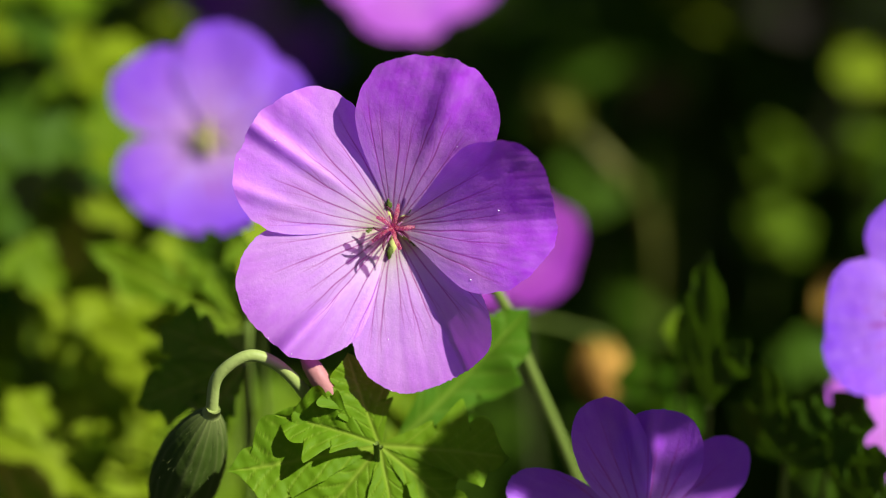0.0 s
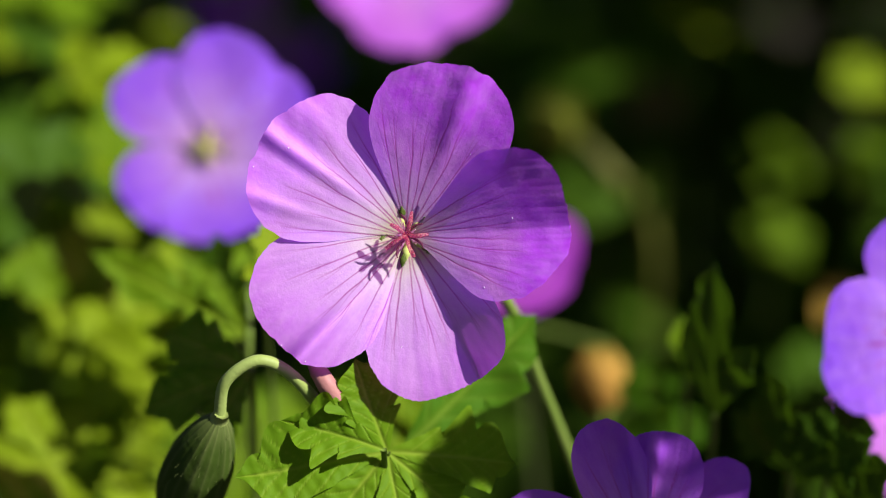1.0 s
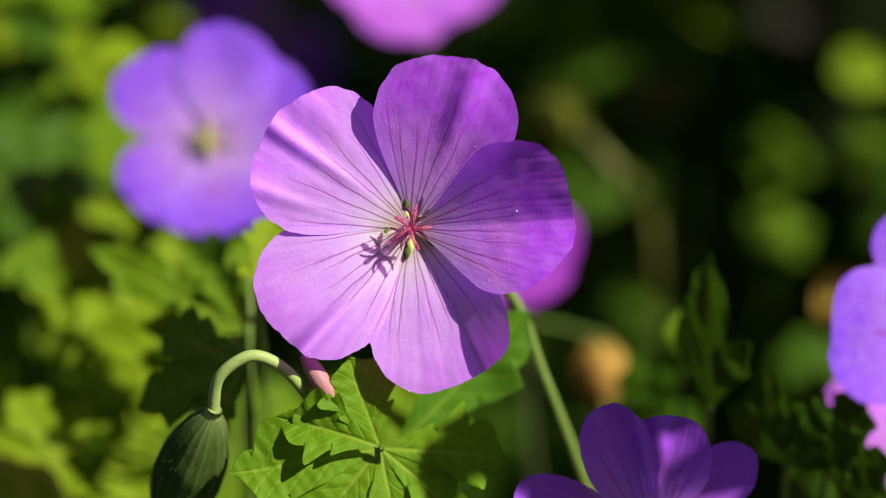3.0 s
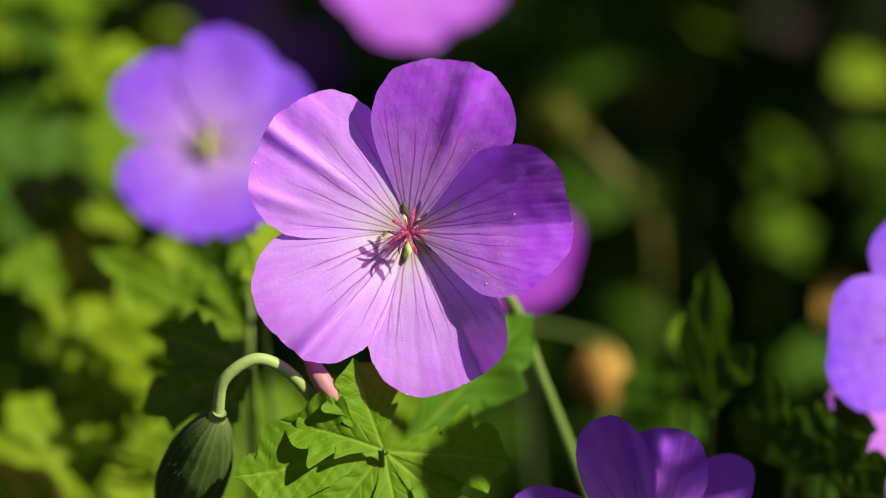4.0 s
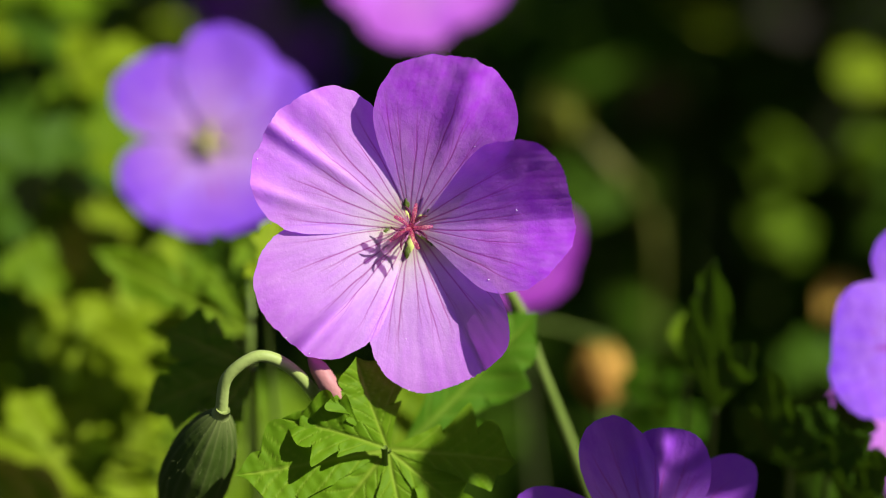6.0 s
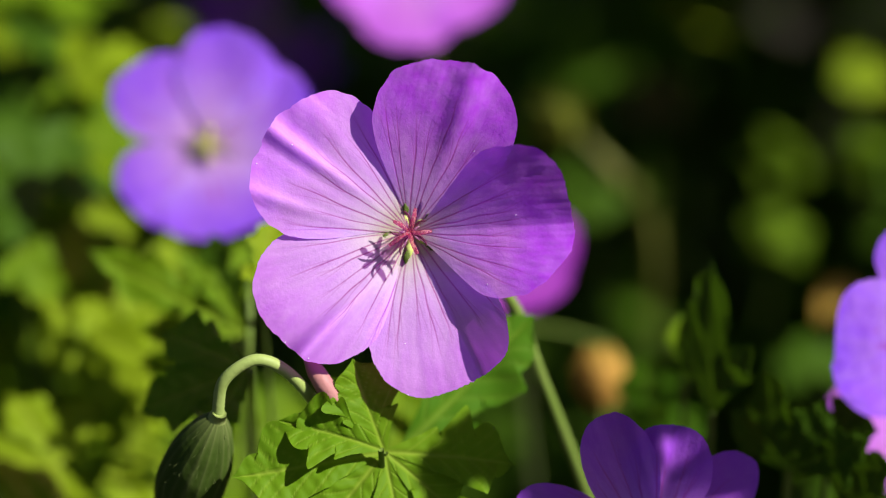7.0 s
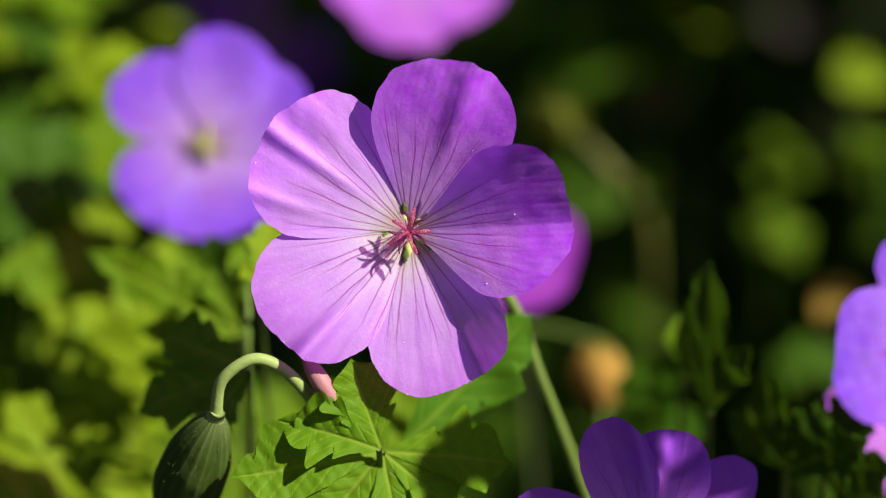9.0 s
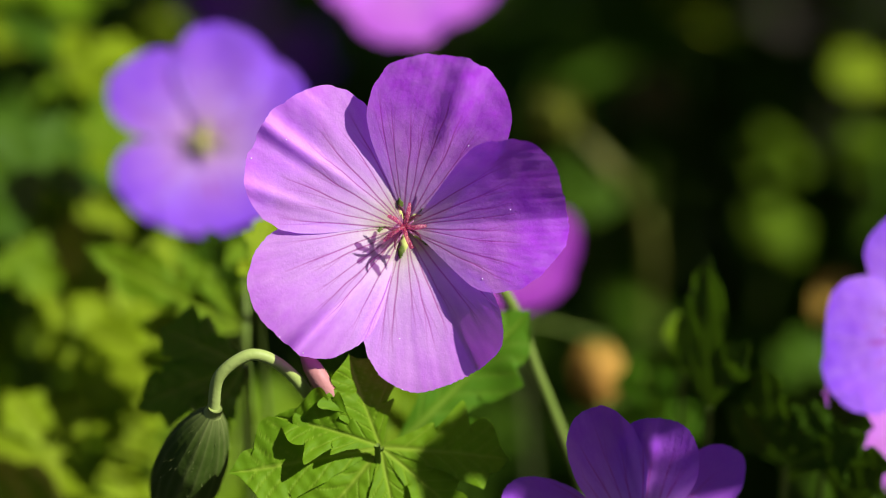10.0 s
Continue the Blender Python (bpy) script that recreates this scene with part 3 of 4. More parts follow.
# ---- flowers near the focus ----
low, low_stem = flower((2.75, -3.94, -0.3), [
    (111, 2.05, 0.50, 0.50, 0.05, {"tilt": 14, "seed": 101, "nu": 90, "nv": 80, "veins": 7, "blunt": 2.2, "valley": (0.5, 0.3, 0.0), "creases": ((-0.32, 0.10, 0.08),)}),
    (82, 1.80, 0.54, 0.60, -0.06, {"tilt": 12, "seed": 113, "nu": 90, "nv": 80, "veins": 7, "valley": (0.3, 0.5, 0.0), "creases": ((0.1, 0.12, 0.12),)}),
    (43, 1.86, 0.46, 0.46, -0.2, {"tilt": 6, "seed": 125, "nu": 90, "nv": 80, "blunt": 2.0}),
    (158, 2.05, 0.4, 0.42, 0.0, {"tilt": 8, "seed": 137, "nu": 90, "nv": 80, "valley": (0.4, 0.2, 0.0)}),
    (280, 2.0, 0.9, 0.9, 0.0, {"tilt": 10, "seed": 149}),
], PETAL_DEEP, "half-shaded deep purple geranium flower beside the main bloom", bend=(2, 4))

side, side_stem = flower((7.21, -1.05, -2.2), [
    (184, 1.72, 1.02, 1.0, 0.05, {"tilt": 4, "seed": 201, "blunt": 2.4}),
    (108, 1.95, 0.75, 0.8, -0.1, {"tilt": 6, "seed": 213}),
    (290, 1.8, 0.8, 0.8, -0.1, {"tilt": 6, "seed": 225}),
    (328, 1.9, 0.9, 0.9, 0.0, {"tilt": 6, "seed": 237}),
    (40, 1.9, 0.9, 0.9, 0.0, {"tilt": 6, "seed": 249}),
], PETAL_BLUE, "sunlit blue-violet geranium flower at the edge of the bed", bend=(2, 5))

side_low, side_low_stem = flower((7.60, -2.62, -5.5), [
    (192, 1.45, 0.72, 0.62, 0.0, {"tilt": 5, "seed": 301}),
    (165, 1.6, 0.5, 0.45, -0.1, {"tilt": 5, "seed": 313}),
    (90, 1.7, 0.8, 0.8, 0.0, {"tilt": 5, "seed": 325}),
    (262, 1.2, 0.6, 0.6, 0.0, {"tilt": 5, "seed": 337}),
    (20, 1.7, 0.8, 0.8, 0.0, {"tilt": 5, "seed": 349}),
], PETAL_PINK, "pink-violet geranium flower partly behind another bloom", bend=(3, 4))

# ---- flowers behind ----
back, back_stem = flower((-3.78, 1.75, -6.2), [
    (139, 1.72, 0.66, 0.82, 0.0, {"tilt": 5, "seed": 401}),
    (76, 1.88, 0.80, 0.88, 0.05, {"tilt": 5, "seed": 413}),
    (18, 1.85, 0.92, 1.02, 0.0, {"tilt": 5, "seed": 425}),
    (214, 1.54, 0.86, 0.60, 0.0, {"tilt": 3, "seed": 437}),
    (281, 1.50, 1.02, 0.92, 0.05, {"tilt": 3, "seed": 449}),
], PETAL_BLUE, "blue-violet geranium flower with a yellowish throat behind the main bloom", bend=(-2, 8))

high, high_stem = flower((-0.42, 5.53, -10.5), [
    (255, 1.9, 0.88, 0.86, 0.0, {"tilt": 4, "seed": 501}),
    (312, 1.66, 0.9, 0.85, 0.05, {"tilt": 4, "seed": 513}),
    (200, 1.9, 0.85, 0.85, 0.0, {"tilt": 4, "seed": 525}),
    (30, 1.9, 0.9, 0.9, 0.0, {"tilt": 4, "seed": 537}),
    (110, 1.9, 0.9, 0.9, 0.0, {"tilt": 4, "seed": 549}),
], PETAL_PINK, "bright pink geranium flower above the main bloom", bend=(2, 10))

behind, behind_stem = flower((1.16, 0.25, -8.5), [
    (-8, 1.18, 0.60, 0.62, 0.0, {"tilt": 6, "seed": 601}),
    (-58, 1.28, 0.66, 0.62, 0.0, {"tilt": 6, "seed": 613}),
    (66, 0.9, 0.6, 0.6, 0.0, {"tilt": 6, "seed": 625}),
    (140, 1.3, 0.8, 0.8, 0.0, {"tilt": 6, "seed": 637}),
    (220, 1.3, 0.8, 0.8, 0.0, {"tilt": 6, "seed": 649}),
], PETAL_MAGENTA, "magenta-pink geranium flower hidden behind the main bloom", bend=(4, 6), stem_mat=STEM_DARK)

far_bloom, far_stem = flower((-3.97, 5.43, -24), [
    (20 + 72 * k, 2.0, 0.95, 0.95, 0.0, {"tilt": 8, "seed": 701 + 12 * k}) for k in range(5)
], PETAL_DEEP, "dark purple geranium flower in the shade far behind", turn=(25, -20), bend=(0, 4))

# ---- leaves and bud below the main flower ----
leaf_main = lone_leaf((-0.855, -2.67, -0.1), 1.0, 0, "bright green toothed geranium leaf below the main bloom", LEAF_FRESH, lobes=(
    (190, 2.10, 27, -0.02), (114, 1.30, 34, 0.34), (-4, 1.80, 27, 0.10), (-41, 1.6, 20, 0.05), (-82, 1.5, 26, 0.0), (-130, 1.7, 30, -0.1)), seed=3, fine=True, bend=(1, 3), turn=(-14, 12), droop=0.05, fold=0.20)
leaf_fold = lone_leaf((-0.90, -2.62, 0.12), 1.44, 159, "small half-shaded geranium leaf beside a bud", LEAF_FRESH, ((0, 1.0, 26),), seed=8, fine=True, bend=(1, 4), turn=(-8, 10), fold=0.45)
leaf_top = lone_leaf((-0.79, -3.53, -3.3), 2.15, 90, "sunlit green geranium leaf behind the toothed one", LEAF, ((30, 0.92, 24), (-8, 0.95, 22)), seed=9, fine=True, bend=(1, 4), turn=(-12, 8))
leaf_left = lone_leaf((-2.80, -1.62, -1.5), 1.72, 196, "dark green geranium leaf in the shade beside a bud", LEAF_COOL, ((0, 1.0, 26), (40, 0.78, 22), (-42, 0.85, 26)), seed=12, fine=True, bend=(-1, 5), turn=(-8, -6))

bud_line = to_foot([(-3.13, -2.23, 0.1), (-3.02, -1.72, 0.35), (-2.62, -1.43, 0.4), (-2.24, -1.55, 0.25), (-1.91, -1.91, -0.1), (-1.61, -2.52, -1.2), (-1.43, -3.19, -2.5), (-1.3, -4.3, -4.6)], (1, 3), 9)
bud_main = bud((-3.13, -2.23, 0.1), (-3.83, -3.68, -1.2), 0.43, "nodding green flower bud on a pale arched stalk", bud_line, SEPAL_BUD, fine=True, stem_r=(0.085, 0.08, 0.085, 0.10, 0.09, 0.07, 0.07), collar=0.13)
bract = thing("bract", bed(-1.39, -2.20, 0.0), "small pink bract at the fork of a stalk", "bract")
v, f = tube(smooth_line([(-1.90, -1.40, 0.05), (-1.75, -1.62, 0.1), (-1.57, -1.90, 0.1), (-1.39, -2.20, 0.0)], 7), [0.06, 0.12, 0.14, 0.12, 0.06], 12, 0.04, 4)
mesh_object("bract_body", moved(v, CM), f, PINK_BRACT, bract)

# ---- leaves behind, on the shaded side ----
leaf_spike = lone_leaf((3.90, -2.30, -2.8), 2.32, 85, "tall cut leaf with pointed lobes, green darkened as in shade", LEAF_SHADED, ((0, 1.0, 19), (30, 0.66, 17), (-34, 0.6, 18)), seed=31, fine=True, saw=0.3, bend=(1, 5), turn=(14, -48), fold=0.07)
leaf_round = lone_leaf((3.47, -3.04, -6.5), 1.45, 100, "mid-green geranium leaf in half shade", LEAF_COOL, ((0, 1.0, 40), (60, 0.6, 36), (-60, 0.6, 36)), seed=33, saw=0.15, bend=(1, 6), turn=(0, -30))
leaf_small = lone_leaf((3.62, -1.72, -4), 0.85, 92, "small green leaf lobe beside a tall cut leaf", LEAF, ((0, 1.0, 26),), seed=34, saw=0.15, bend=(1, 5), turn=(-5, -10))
leaf_spike_low = lone_leaf((4.99, -3.12, -2.6), 1.6, 100, "cut leaf low in the bed, green darkened as in shade", LEAF_SHADED, ((0, 1.0, 22), (42, 0.85, 22), (-42, 0.8, 22), (-85, 0.9, 24)), seed=36, fine=True, bend=(1, 5), turn=(12, -45), fold=0.07)
leaf_edge = lone_leaf((5.58, -3.2, -2.6), 1.3, 62, "geranium leaf beneath a violet bloom, green darkened as in shade", LEAF_SHADED, FIVE, seed=37, fine=True, bend=(1, 5), turn=(10, -45), fold=0.07)
leaf_behind = lone_leaf((-0.66, -2.74, -1.3), 2.72, 43, "green toothed geranium leaf behind the main bloom", LEAF_COOL, ((0, 1.0, 22, 0.0), (-38, 0.5, 22)), seed=41, fine=True, bend=(2, 4), turn=(-6, 4), droop=0.04)
leaf_bit = lone_leaf((-2.72, -0.40, -2.4), 1.05, 76, "small bright green leaf tip behind the main bloom", LEAF_YELLOW, ONE, seed=43, bend=(1, 5), turn=(-5, 15))
leaf_dim = lone_leaf((-3.30, -0.76, -4.2), 1.15, 108, "leaf tip behind the main bloom, green darkened as in shade", LEAF_SHADED, ((0, 1.0, 24), (50, 0.7, 22), (-45, 0.6, 22)), seed=44, fine=True, bend=(1, 5), turn=(10, -30))

seed_line = to_foot([(2.49, 2.38, -15), (3.17, 1.72, -15), (3.80, 1.10, -15.5), (4.30, -0.10, -17.5)], (1, 2), 9)
seed_bud = bud((2.60, 2.27, -15), (1.88, 2.88, -15), 0.52, "yellow-green flower bud on a bent stalk", seed_line, SEPAL_OLIVE, STEM_OLIVE, stem_r=(0.15, 0.18, 0.20, 0.18, 0.12, 0.08, 0.08, 0.08))
old_line = to_foot([(2.66, -2.48, -8.5), (2.73, -3.09, -9)], (1, 2), 8)
old_bud = bud((2.66, -2.62, -8.5), (2.66, -1.57, -8.5), 0.40, "fading orange-yellow bud on a short stalk", old_line, LEAF_OLD, STEM)
leaf_orange = lone_leaf((7.45, -0.95, -13), 0.6, 90, "small orange-brown withered leaf", LEAF_OLD, ((0, 0.9, 50), (80, 0.8, 50), (-80, 0.8, 50)), seed=47, bend=(1, 3))
leaf_brown = lone_leaf((4.75, 3.25, -22), 0.9, 90, "dull brown withered leaf in the shade", LEAF_BROWN, ((0, 0.9, 50), (80, 0.8, 50), (-80, 0.8, 50)), seed=48, bend=(1, 3))

# unseen leaves on tall stalks, added at the sunward side to shade the low flower and the leaves about it
TOWARDS = np.array(BED.to_3x3().inverted() @ SUN)


def sunward(p, z):
    """The place at height z, in the bed's frame, between p and the sun."""
    p = np.array(p, dtype=float)
    return tuple(p + TOWARDS * (z - p[2]) / TOWARDS[2])


for k, (spot, size, axis, lean) in enumerate((((2.28, -2.9, -0.3), 1.4, 160, 4), ((4.23, -3.2, -0.3), 1.55, 20, 4), ((0.45, -2.95, -0.1), 0.85, 100, 4))):
    lone_leaf(sunward(spot, 9), size, axis, "unseen green geranium leaf on a tall stalk, added to cast shade", LEAF, WIDE, turn=(-20, 15), bend=(lean, -2), seed=140 + k)

# far leaves: place, size, direction, lean, material
LEFT = (
    ((-6.48, 3.08, -9.4), 1.25, 35, (-38, -15), LEAF_YELLOW), ((-5.9, 0.9, -9.0), 1.0, 200, (-25, 5), LEAF_YELLOW), ((-5.2, -0.2, -8.5), 1.2, 270, (-15, 15), LEAF_YELLOW), ((-7.6, -3.3, -9), 1.3, 20, (-20, 10), LEAF_YELLOW), ((-5.6, -2.4, -8.5), 1.0, 80, (-15, 20), LEAF_YELLOW), ((-6.19, 1.89, -10.1), 1.5, 60, (-30, 10), LEAF), ((-7.94, 3.96, -12.2), 1.54, 40, (-35, 0), LEAF_SHADED),
    ((-6.68, 1.05, -7.9), 1.30, 118, (-10, 20), LEAF_SHADED), ((-7.27, 0.20, -8.6), 1.67, 60, (-15, 0), LEAF_YELLOW), ((-5.55, -1.31, -7.9), 1.58, 92, (-20, 40), LEAF_YELLOW),
    ((-4.51, -1.78, -5.8), 1.14, 150, (-20, 0), LEAF_YELLOW), ((-6.46, -3.82, -8.6), 1.75, 10, (-25, 0), LEAF_YELLOW), ((-5.85, -0.27, -8), 1.5, 250, (-15, 20), LEAF_YELLOW), ((-7.25, -0.39, -10.5), 1.2, 170, (-25, 10), LEAF_SHADED), ((-4.21, -2.96, -7.2), 1.6, 140, (-30, 5), LEAF),
    ((-4.14, -3.73, -6.5), 1.22, 190, (-25, 0), LEAF_SHADED), ((-7.00, -1.63, -11.5), 1.27, 0, (-30, 0), LEAF),
    ((-5.95, -3.25, -5.0), 1.2, 172, (-20, 15), LEAF_YELLOW), ((-6.9, 0.1, -7), 0.9, 300, (-20, 15), LEAF), ((-5.0, -1.7, -6.5), 1.2, 80, (-15, 20), LEAF_YELLOW),
    ((-6.92, -1.61, -11), 1.9, 30, (-25, 15), LEAF), ((-7.33, -3.43, -11), 1.9, 100, (-25, 15), LEAF_YELLOW), ((-5.6, -2.62, -11), 2.0, 160, (-25, 15), LEAF), ((-4.6, -4.14, -11), 1.7, 70, (-25, 15), LEAF_YELLOW), ((-6.1, -0.39, -11.5), 1.8, 220, (-25, 15), LEAF), ((-3.38, -3.23, -10), 1.5, 300, (-25, 15), LEAF),
    ((-1.9, -3.4, -6), 1.1, 60, (-20, 15), LEAF), ((-5.0, -3.3, -6), 0.85, 60, (-20, 15), LEAF_YELLOW), ((-4.5, -4.2, -5), 1.0, 120, (-20, 15), LEAF_YELLOW), ((-3.59, -0.36, -6.5), 0.75, 95, (-10, 30), LEAF),
)
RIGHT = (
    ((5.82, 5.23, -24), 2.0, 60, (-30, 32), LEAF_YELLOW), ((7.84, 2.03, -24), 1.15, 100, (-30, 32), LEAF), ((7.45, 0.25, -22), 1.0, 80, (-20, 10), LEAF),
    ((9.65, 3.54, -22), 1.6, 100, (-30, 32), LEAF_YELLOW), ((9.24, 2.08, -20), 0.85, 160, (-25, 0), LEAF), ((7.37, 4.33, -26), 1.6, 30, (-25, 0), LEAF_SHADED),
    ((3.34, 0.71, -18), 1.9, 110, (-25, 0), LEAF_SHADED), ((0.92, 4.32, -20), 0.85, 80, (-30, 32), LEAF_SHADED),
    ((6.79, -2.16, -12), 0.9, 100, (-25, 0), LEAF_SHADED), ((7.48, -4.34, -10), 1.6, 100, (-25, 0), LEAF_SHADED),
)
for k, (at, size, axis, lean, mat) in enumerate(LEFT):
    lone_leaf(at, size * 1.22, axis, "sunlit yellow-green geranium leaf among stalks" if mat is LEAF_YELLOW else "green geranium leaf among stalks", mat, FIVE if k % 3 else THREE, turn=lean, bend=(1 - k % 3, 4 + k % 4), seed=60 + k)
for k, (at, size, axis, lean, mat) in enumerate(RIGHT):
    lone_leaf(at, size, axis, "geranium leaf catching light in the shade" if mat is not LEAF_SHADED else "dark green geranium leaf in the shade", mat, FIVE if k % 3 else THREE, turn=lean, bend=(1 - k % 3, 3 + k % 4), seed=90 + k)

leaf_band = lone_leaf((-3.04, -1.21, -4.2), 2.7, 151, "long green leaf lobe slanting through the bed", LEAF, ((0, 1.0, 13), (27, 0.62, 13), (-27, 0.55, 13)), seed=51, fine=True, bend=(-1, 4), turn=(-8, 15))
leaf_band_far = lone_leaf((-5.08, -0.55, -7.5), 2.0, 156, "yellow-green leaf lobe behind another leaf", LEAF_YELLOW, ((0, 1.0, 18), (40, 0.6, 18), (-40, 0.6, 18)), seed=52, bend=(-1, 4), turn=(-10, 10))

leaf_lobe = lone_leaf((-3.75, -1.81, -4.6), 0.95, 165, "small sunlit green leaf lobe beside the shaded leaf", LEAF, ((0, 1.0, 24), (40, 0.7, 20), (-40, 0.6, 20)), seed=55, fine=True, bend=(-1, 4), turn=(-10, 15))

# stalks
for label, line, r in (
    ("thin green stalk crossing the shade", [(1.41, -1.20, -9), (2.24, -1.38, -10), (3.05, -1.86, -11), (3.45, -3.79, -13)], (0.03, 0.035, 0.04, 0.04)),
    ("yellow-green stalk joining the arched stalk", [(-2.91, -0.24, -3.4), (-2.85, -0.82, -3), (-2.88, -1.66, -3.2), (-2.89, -3.15, -5)], (0.015, 0.06, 0.06, 0.05)),
):
    line = to_foot(line, (1, 3), 8)
    v, f = tube(line, r + (0.1,), 10)
    root = thing("plant_stalk", CM @ Vector(line[-1]), label, "stalk", "stalks")
    mesh_object("stalk_body", moved(v, CM), f, STEM, root, "", {"vein": np.zeros(len(v))})


# ---- the rest of the bed, leaf upon leaf ----
def thicket(name, label, count, spots, material, sizes, seed, stems=()):
    rng = np.random.default_rng(seed)
    vs, fs, veins, base = [], [], [], 0
    shapes = [leaf_shape(1.0, FIVE if k % 2 else THREE, seed + k, 10, 5) for k in range(6)]
    made = 0
    while made < count:
        p = spots(rng)
        if p is None:
            continue
        w = bed(*p)
        if w.z < 0.02:
            continue
        v, f, at = shapes[made % 6]
        up = BED.to_3x3().inverted() @ Vector((rng.normal(0, 0.4), rng.normal(-0.15, 0.4), 1.0))
        m = CM @ Matrix.Translation(p) @ up.to_track_quat("Z", "Y").to_matrix().to_4x4() @ pose(0, 0, 0, 0, 0, rng.uniform(0, 360)) @ Matrix.Scale(rng.uniform(*sizes), 4)
        vv = moved(v, m)
        vs.append(vv), fs.append(f + base), veins.append(at["vein"].ravel())
        base += len(vv)
        if stems:
            # a twig to one of the upright stems
            sx, sy = min(stems, key=lambda q: (q[0] - w.x) ** 2 + (q[1] - w.y) ** 2)
            g = Vector((sx, sy, max(w.z - 0.03, 0.02)))
        else:
            g = Vector((w.x + rng.uniform(-0.02, 0.02), w.y + rng.uniform(-0.02, 0.02), -0.01))
        tv, tf = tube(np.array([w, (w + g) / 2 + Vector((0, 0.006, 0)), g]), [0.0006, 0.0008, 0.0010], 4)
        vs.append(tv), veins.append(np.zeros(len(tv)))
        fs.append(np.array([q for q in tf if len(q) == 4]) + base)
        base += len(tv)
        made += 1
    for sx, sy in stems:
        tv, tf = tube(np.array([(sx, sy, -0.01), (sx + 0.004, sy, 0.2), (sx, sy + 0.006, 0.42)]), [0.003, 0.0025, 0.0015], 6)
        vs.append(tv), veins.append(np.zeros(len(tv)))
        fs.append(np.array([q for q in tf if len(q) == 4]) + base)
        base += len(tv)
    root = tagged(new(name), label, "foliage", kind="stuff")
    root["base"] = (0, 0, 0)
    mesh_object("leaves", np.vstack(vs), np.vstack(fs), material, root, "", {"vein": np.concatenate(veins)})


FLECKS = [np.array(row[0]) for row in LEFT + RIGHT if row[4] is not LEAF_SHADED] + [np.array((2.66, -2.00, -8.5)), np.array((7.25, -0.84, -13)), np.array((2.22, 2.66, -15)), np.array((3.91, 1.07, -15.5)), np.array((-0.42, 4.71, -10.5)), np.array((-3.78, 1.75, -6.2))]
def in_gap(p, wide):
    """Whether p lies in a gap left open so the sun reaches single leaves."""
    for q in FLECKS:
        d = np.array(p) - q
        along = d @ TOWARDS
        if along > 0.6 and np.linalg.norm(d - along * TOWARDS) < wide + (0.9 if -16 < q[2] < -14.5 or (q[0] > 5 and q[1] > 3) else 0.0):
            return True
    return False


def behind_all(rng):
    z = rng.uniform(-85, -20)
    k = (34 - z) / 34
    p = (rng.uniform(-9, 9) * k, rng.uniform(-7, 6) * k, z)
    return None if in_gap(p, 1.9) else p


def behind_left(rng):
    z = rng.uniform(-30, -11)
    k = (34 - z) / 34
    return (rng.uniform(-9, -3.2) * k, rng.uniform(-6, 4) * k, z)


def shade_side(rng):
    """Unseen taller plants added sunward to shade the far part of the bed."""
    z = rng.uniform(-40, -8)
    k = (34 - z) / 34
    x, y = rng.uniform(4, 34), rng.uniform(-2, 27)
    if x < 7.4 * k and y < 4.6 * k:
        return None
    return None if in_gap((x, y, z), 2.6) else (x, y, z)


thicket("leaf_thicket", "dense geranium foliage filling the bed, shade put into its green", 760, behind_all, LEAF_SHADED, (1.8, 3.4), 900)
rng = np.random.default_rng(950)
for k in range(56):
    p = behind_left(rng)
    if bed(*p).z < 0.03:
        continue
    # every third leaf has the green with shade put into it
    lone_leaf(p, rng.uniform(1.4, 2.6), rng.uniform(0, 360), ("yellow-green", "green", "dark green")[k % 3] + " geranium leaf low in the bed", (LEAF_YELLOW, LEAF, LEAF_SHADED)[k % 3], FIVE if k % 2 else THREE, turn=(rng.normal(-40, 18), rng.normal(0, 18)), bend=(rng.uniform(-2, 2), rng.uniform(-1, 2)), seed=200 + k)
thicket("shade_foliage", "unseen taller leafy plants, added to shade the bed behind", 3000, shade_side, LEAF_SHADED, (1.7, 2.8), 980, [(0.17 + 0.07 * (k % 3), 0.08 + 0.05 * k) for k in range(12)])


# ---- what the wind moves: seconds and the shift in centimetres, across and up ----
def sway(ob, rows, share=1.0):
    at = ob.location.copy()
    turn = BED.to_3x3()
    walk(ob, [(t, Matrix.Translation(at + turn @ Vector((x * share / 100, y * share / 100, 0)))) for t, x, y in rows])


def swing(stem, rows, reach):
    """The stem turns at its top, so that its foot moves less than the flower."""
    at, q = stem.location.copy(), BED.to_3x3()
    walk(stem, [(t, Matrix.Translation(at) @ (q @ Matrix.Rotation(-0.55 * x / reach, 3, "Z") @ q.inverted()).to_4x4()) for t, x, y in rows])


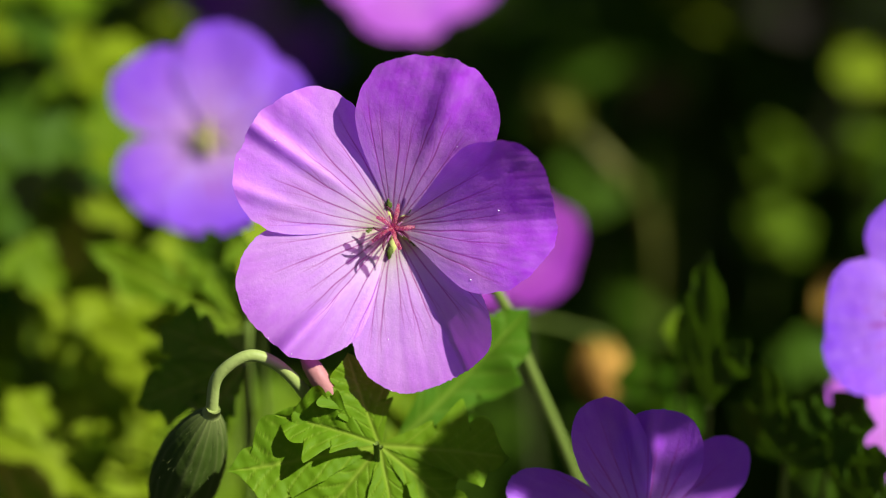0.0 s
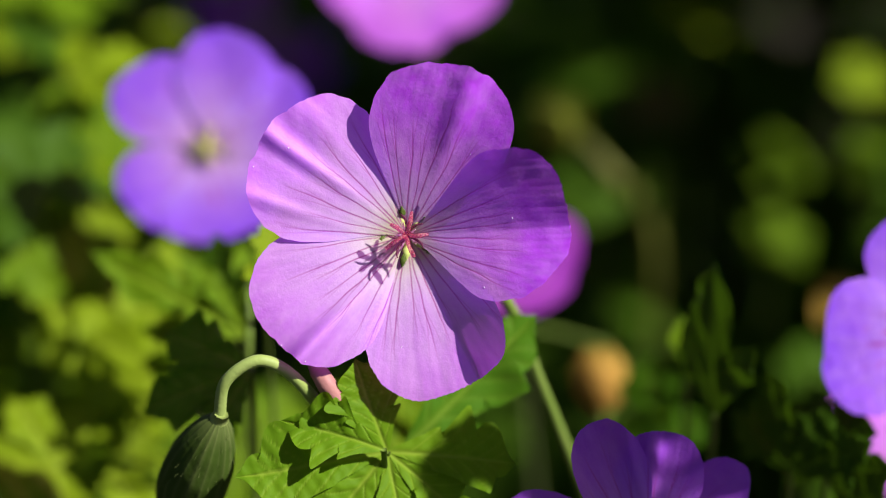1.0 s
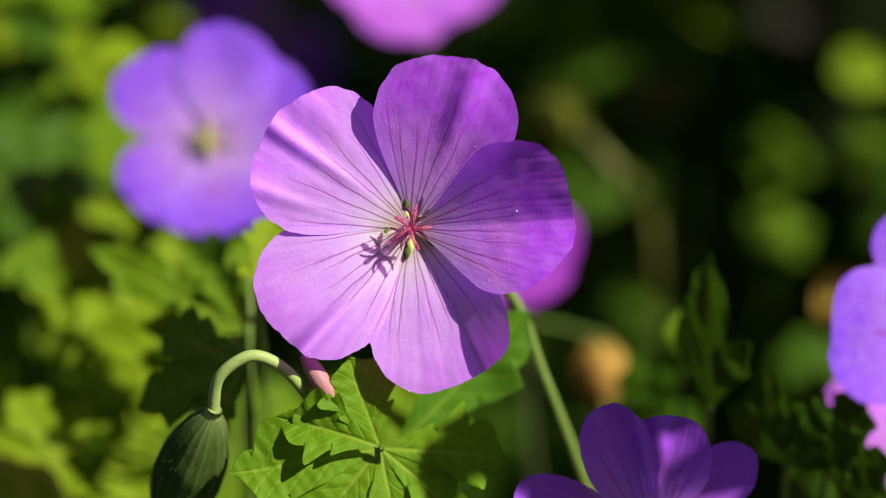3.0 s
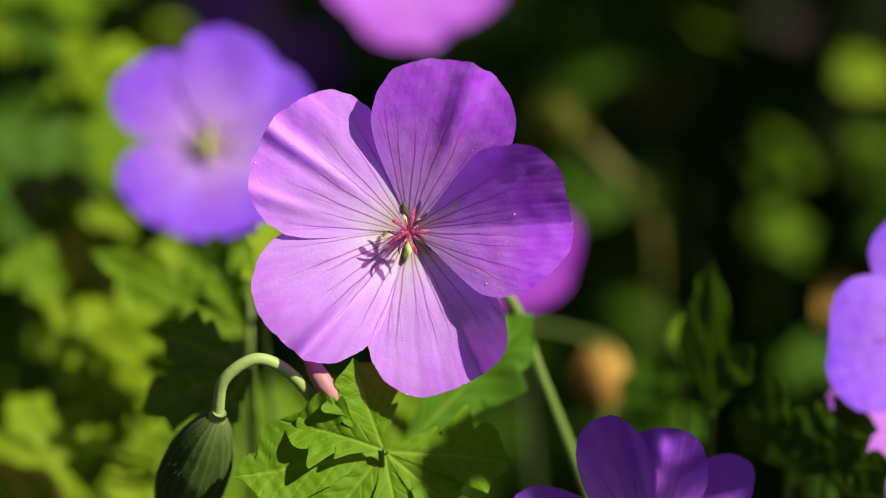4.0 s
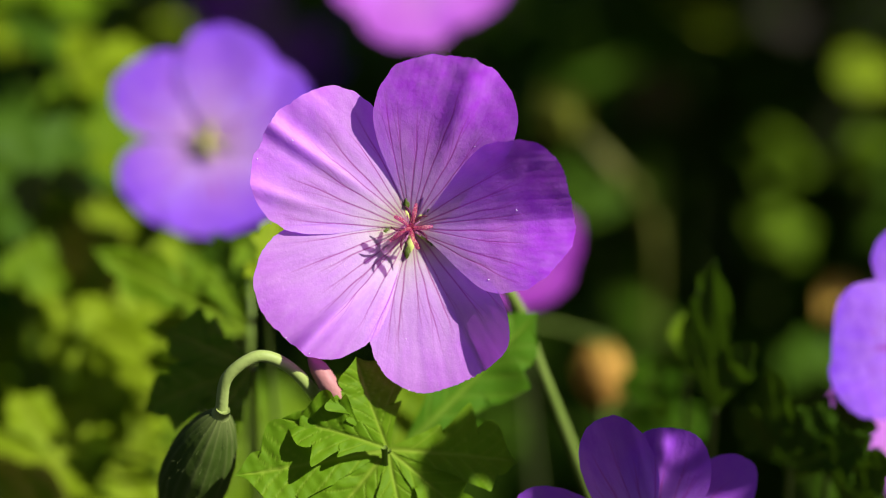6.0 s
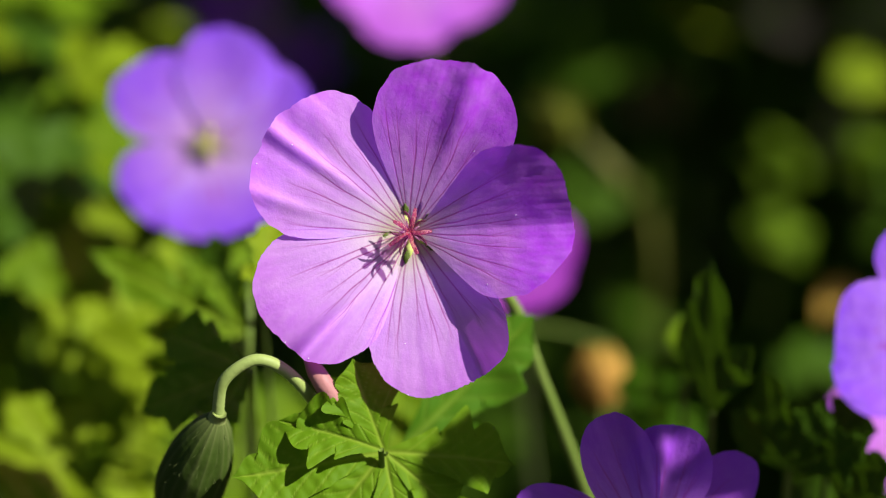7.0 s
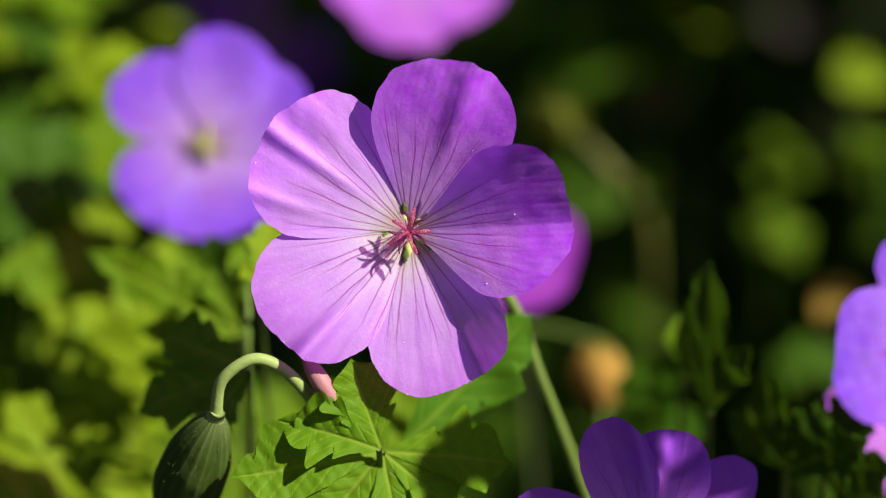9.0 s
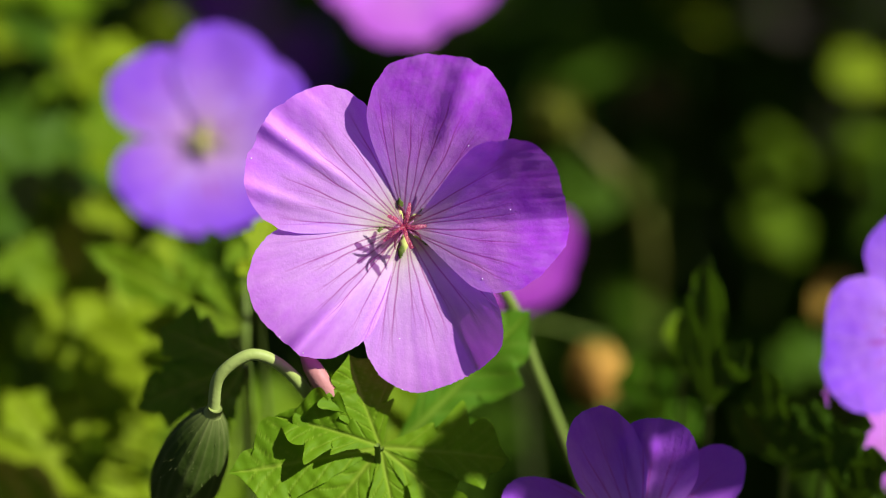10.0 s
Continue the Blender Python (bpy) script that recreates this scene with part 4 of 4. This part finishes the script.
def motions():
    breeze = [(0, 0.000, 0.000), (0.25, -0.015, 0.035), (0.5, 0.039, 0.061), (0.75, 0.088, 0.063), (1, 0.181, 0.009), (1.25, 0.304, -0.014), (1.5, 0.358, 0.048), (1.75, 0.237, -0.013), (2, 0.100, -0.041), (2.25, 0.053, 0.019), (2.5, 0.121, 0.040), (2.7, 0.178, 0.005), (3.8, 0.276, 0.039), (4, 0.193, 0.014), (4.2, 0.137, 0.011), (4.5, 0.142, 0.015), (4.75, 0.189, 0.016), (5, 0.227, 0.027), (5.25, 0.275, 0.010), (5.5, 0.328, 0.031), (5.7, 0.273, 0.042), (6.8, 0.185, 0.021), (7, 0.222, 0.016), (7.5, 0.287, 0.042), (8, 0.248, 0.027), (8.5, 0.212, 0.006), (9, 0.230, 0.020), (9.5, 0.246, 0.038), (10, 0.195, 0.033)]
    sway(main, breeze)
    swing(main_stem, breeze, 4.0)
    sway(low, [(0, 0.000, 0.000), (0.5, 0.045, -0.037), (1, 0.000, -0.185), (1.5, -0.002, -0.183), (2, 0.041, -0.043), (2.5, 0.119, -0.027), (4, 0.043, -0.184), (4.5, 0.119, -0.077), (5, 0.078, -0.114), (5.5, 0.069, -0.240), (7, 0.113, -0.132), (7.5, 0.055, -0.147), (8, 0.069, -0.135), (8.5, 0.102, -0.157), (9, 0.119, -0.200), (9.5, 0.017, -0.204), (10, -0.022, -0.099)])
    sway(side, [(0, 0.000, 0.000), (0.5, 0.042, -0.083), (1, -0.012, -0.158), (1.5, 0.004, -0.249), (2, 0.050, -0.008), (2.5, 0.095, -0.042), (4, 0.033, -0.170), (4.5, 0.108, -0.137), (5, 0.095, -0.095), (5.5, 0.054, -0.290), (7, 0.132, -0.220), (7.5, 0.046, -0.150), (8, 0.079, -0.212), (8.5, 0.157, -0.278), (9, 0.170, -0.336), (9.5, 0.112, -0.353), (10, 0.033, -0.229)])
    sway(side_low, [(0, 0.000, 0.000), (0.5, -0.077, -0.023), (1, 0.000, -0.159), (1.5, -0.009, -0.191), (2, 0.027, -0.023), (2.5, -0.018, -0.019), (4, -0.032, -0.131), (4.5, -0.004, -0.055), (5, 0.036, -0.064), (5.5, -0.036, -0.182), (7, 0.009, -0.105), (7.5, 0.023, -0.123), (8, -0.009, -0.123), (8.5, 0.009, -0.086), (9, -0.004, -0.109), (9.5, -0.027, -0.141), (10, 0.009, -0.087)])
    sway(high, [(0, 0.000, 0.000), (0.5, -0.011, 0.051), (1, 0.000, -0.072), (1.5, 0.127, -0.062), (2, 0.060, -0.072), (2.5, 0.025, -0.005), (4, 0.040, -0.071), (4.5, -0.006, -0.047), (5, 0.071, -0.057), (5.5, 0.096, -0.083), (7, 0.087, -0.056), (7.5, -0.006, -0.092), (8, 0.081, -0.061), (8.5, 0.086, -0.066), (9, 0.086, -0.061), (9.5, -0.015, -0.082), (10, 0.010, -0.052)])
    sway(behind, [(0, 0.000, 0.000), (0.5, 0.019, 0.049), (1, -0.044, 0.049), (1.5, 0.019, -0.044), (2, 0.043, 0.033), (2.5, -0.019, 0.083), (4, -0.166, 0.049), (4.5, 0.054, -0.000), (5, 0.025, 0.004), (5.5, -0.069, 0.083), (7, -0.181, 0.019), (7.5, -0.166, 0.029), (8, -0.141, 0.030), (8.5, -0.064, 0.097), (9, 0.010, 0.073), (9.5, 0.044, -0.020), (10, -0.019, -0.078)], 0.3)
    leaves = [(0, 0.000, 0.000), (0.5, -0.056, -0.017), (1, 0.102, 0.025), (1.5, 0.094, -0.033), (2, 0.033, -0.023), (2.5, -0.010, -0.019), (4, 0.049, -0.014), (4.5, 0.023, -0.021), (5, 0.071, -0.005), (5.5, 0.103, -0.022), (7, 0.061, -0.011), (7.5, 0.089, -0.006), (8, 0.073, 0.000), (8.5, 0.050, -0.031), (9, 0.059, -0.009), (9.5, 0.078, -0.001), (10, 0.056, -0.004)]
    for ob in (leaf_main, leaf_fold, leaf_left, leaf_behind, leaf_bit, leaf_dim, bract):
        sway(ob, leaves)
    for ob in (leaf_band, leaf_lobe, leaf_top):
        sway(ob, leaves, 0.7)
    sway(bud_main, [(0, 0.000, 0.000), (0.5, -0.056, 0.004), (1, 0.107, 0.040), (1.5, 0.135, 0.036), (2, 0.023, -0.020), (2.5, -0.004, -0.004), (4, 0.067, 0.016), (4.5, 0.031, 0.000), (5, 0.091, 0.028), (5.5, 0.123, 0.031), (7, 0.079, 0.016), (7.5, 0.115, 0.048), (8, 0.087, 0.024), (8.5, 0.067, -0.004), (9, 0.079, 0.024), (9.5, 0.095, 0.044), (10, 0.067, 0.031)])
    dark = [(0, 0.000, 0.000), (0.5, -0.048, 0.004), (1, 0.079, -0.009), (1.5, 0.083, -0.026), (2, 0.013, -0.009), (2.5, -0.005, -0.004), (4, 0.035, -0.021), (4.5, 0.009, -0.000), (5, 0.048, -0.009), (5.5, 0.070, -0.018), (7, 0.035, -0.021), (7.5, 0.062, -0.013), (8, 0.057, -0.026), (8.5, 0.035, -0.030), (9, 0.035, -0.026), (9.5, 0.053, -0.004), (10, 0.048, -0.018)]
    for ob in (leaf_spike, leaf_spike_low, leaf_round, leaf_small):
        sway(ob, dark)


motions()
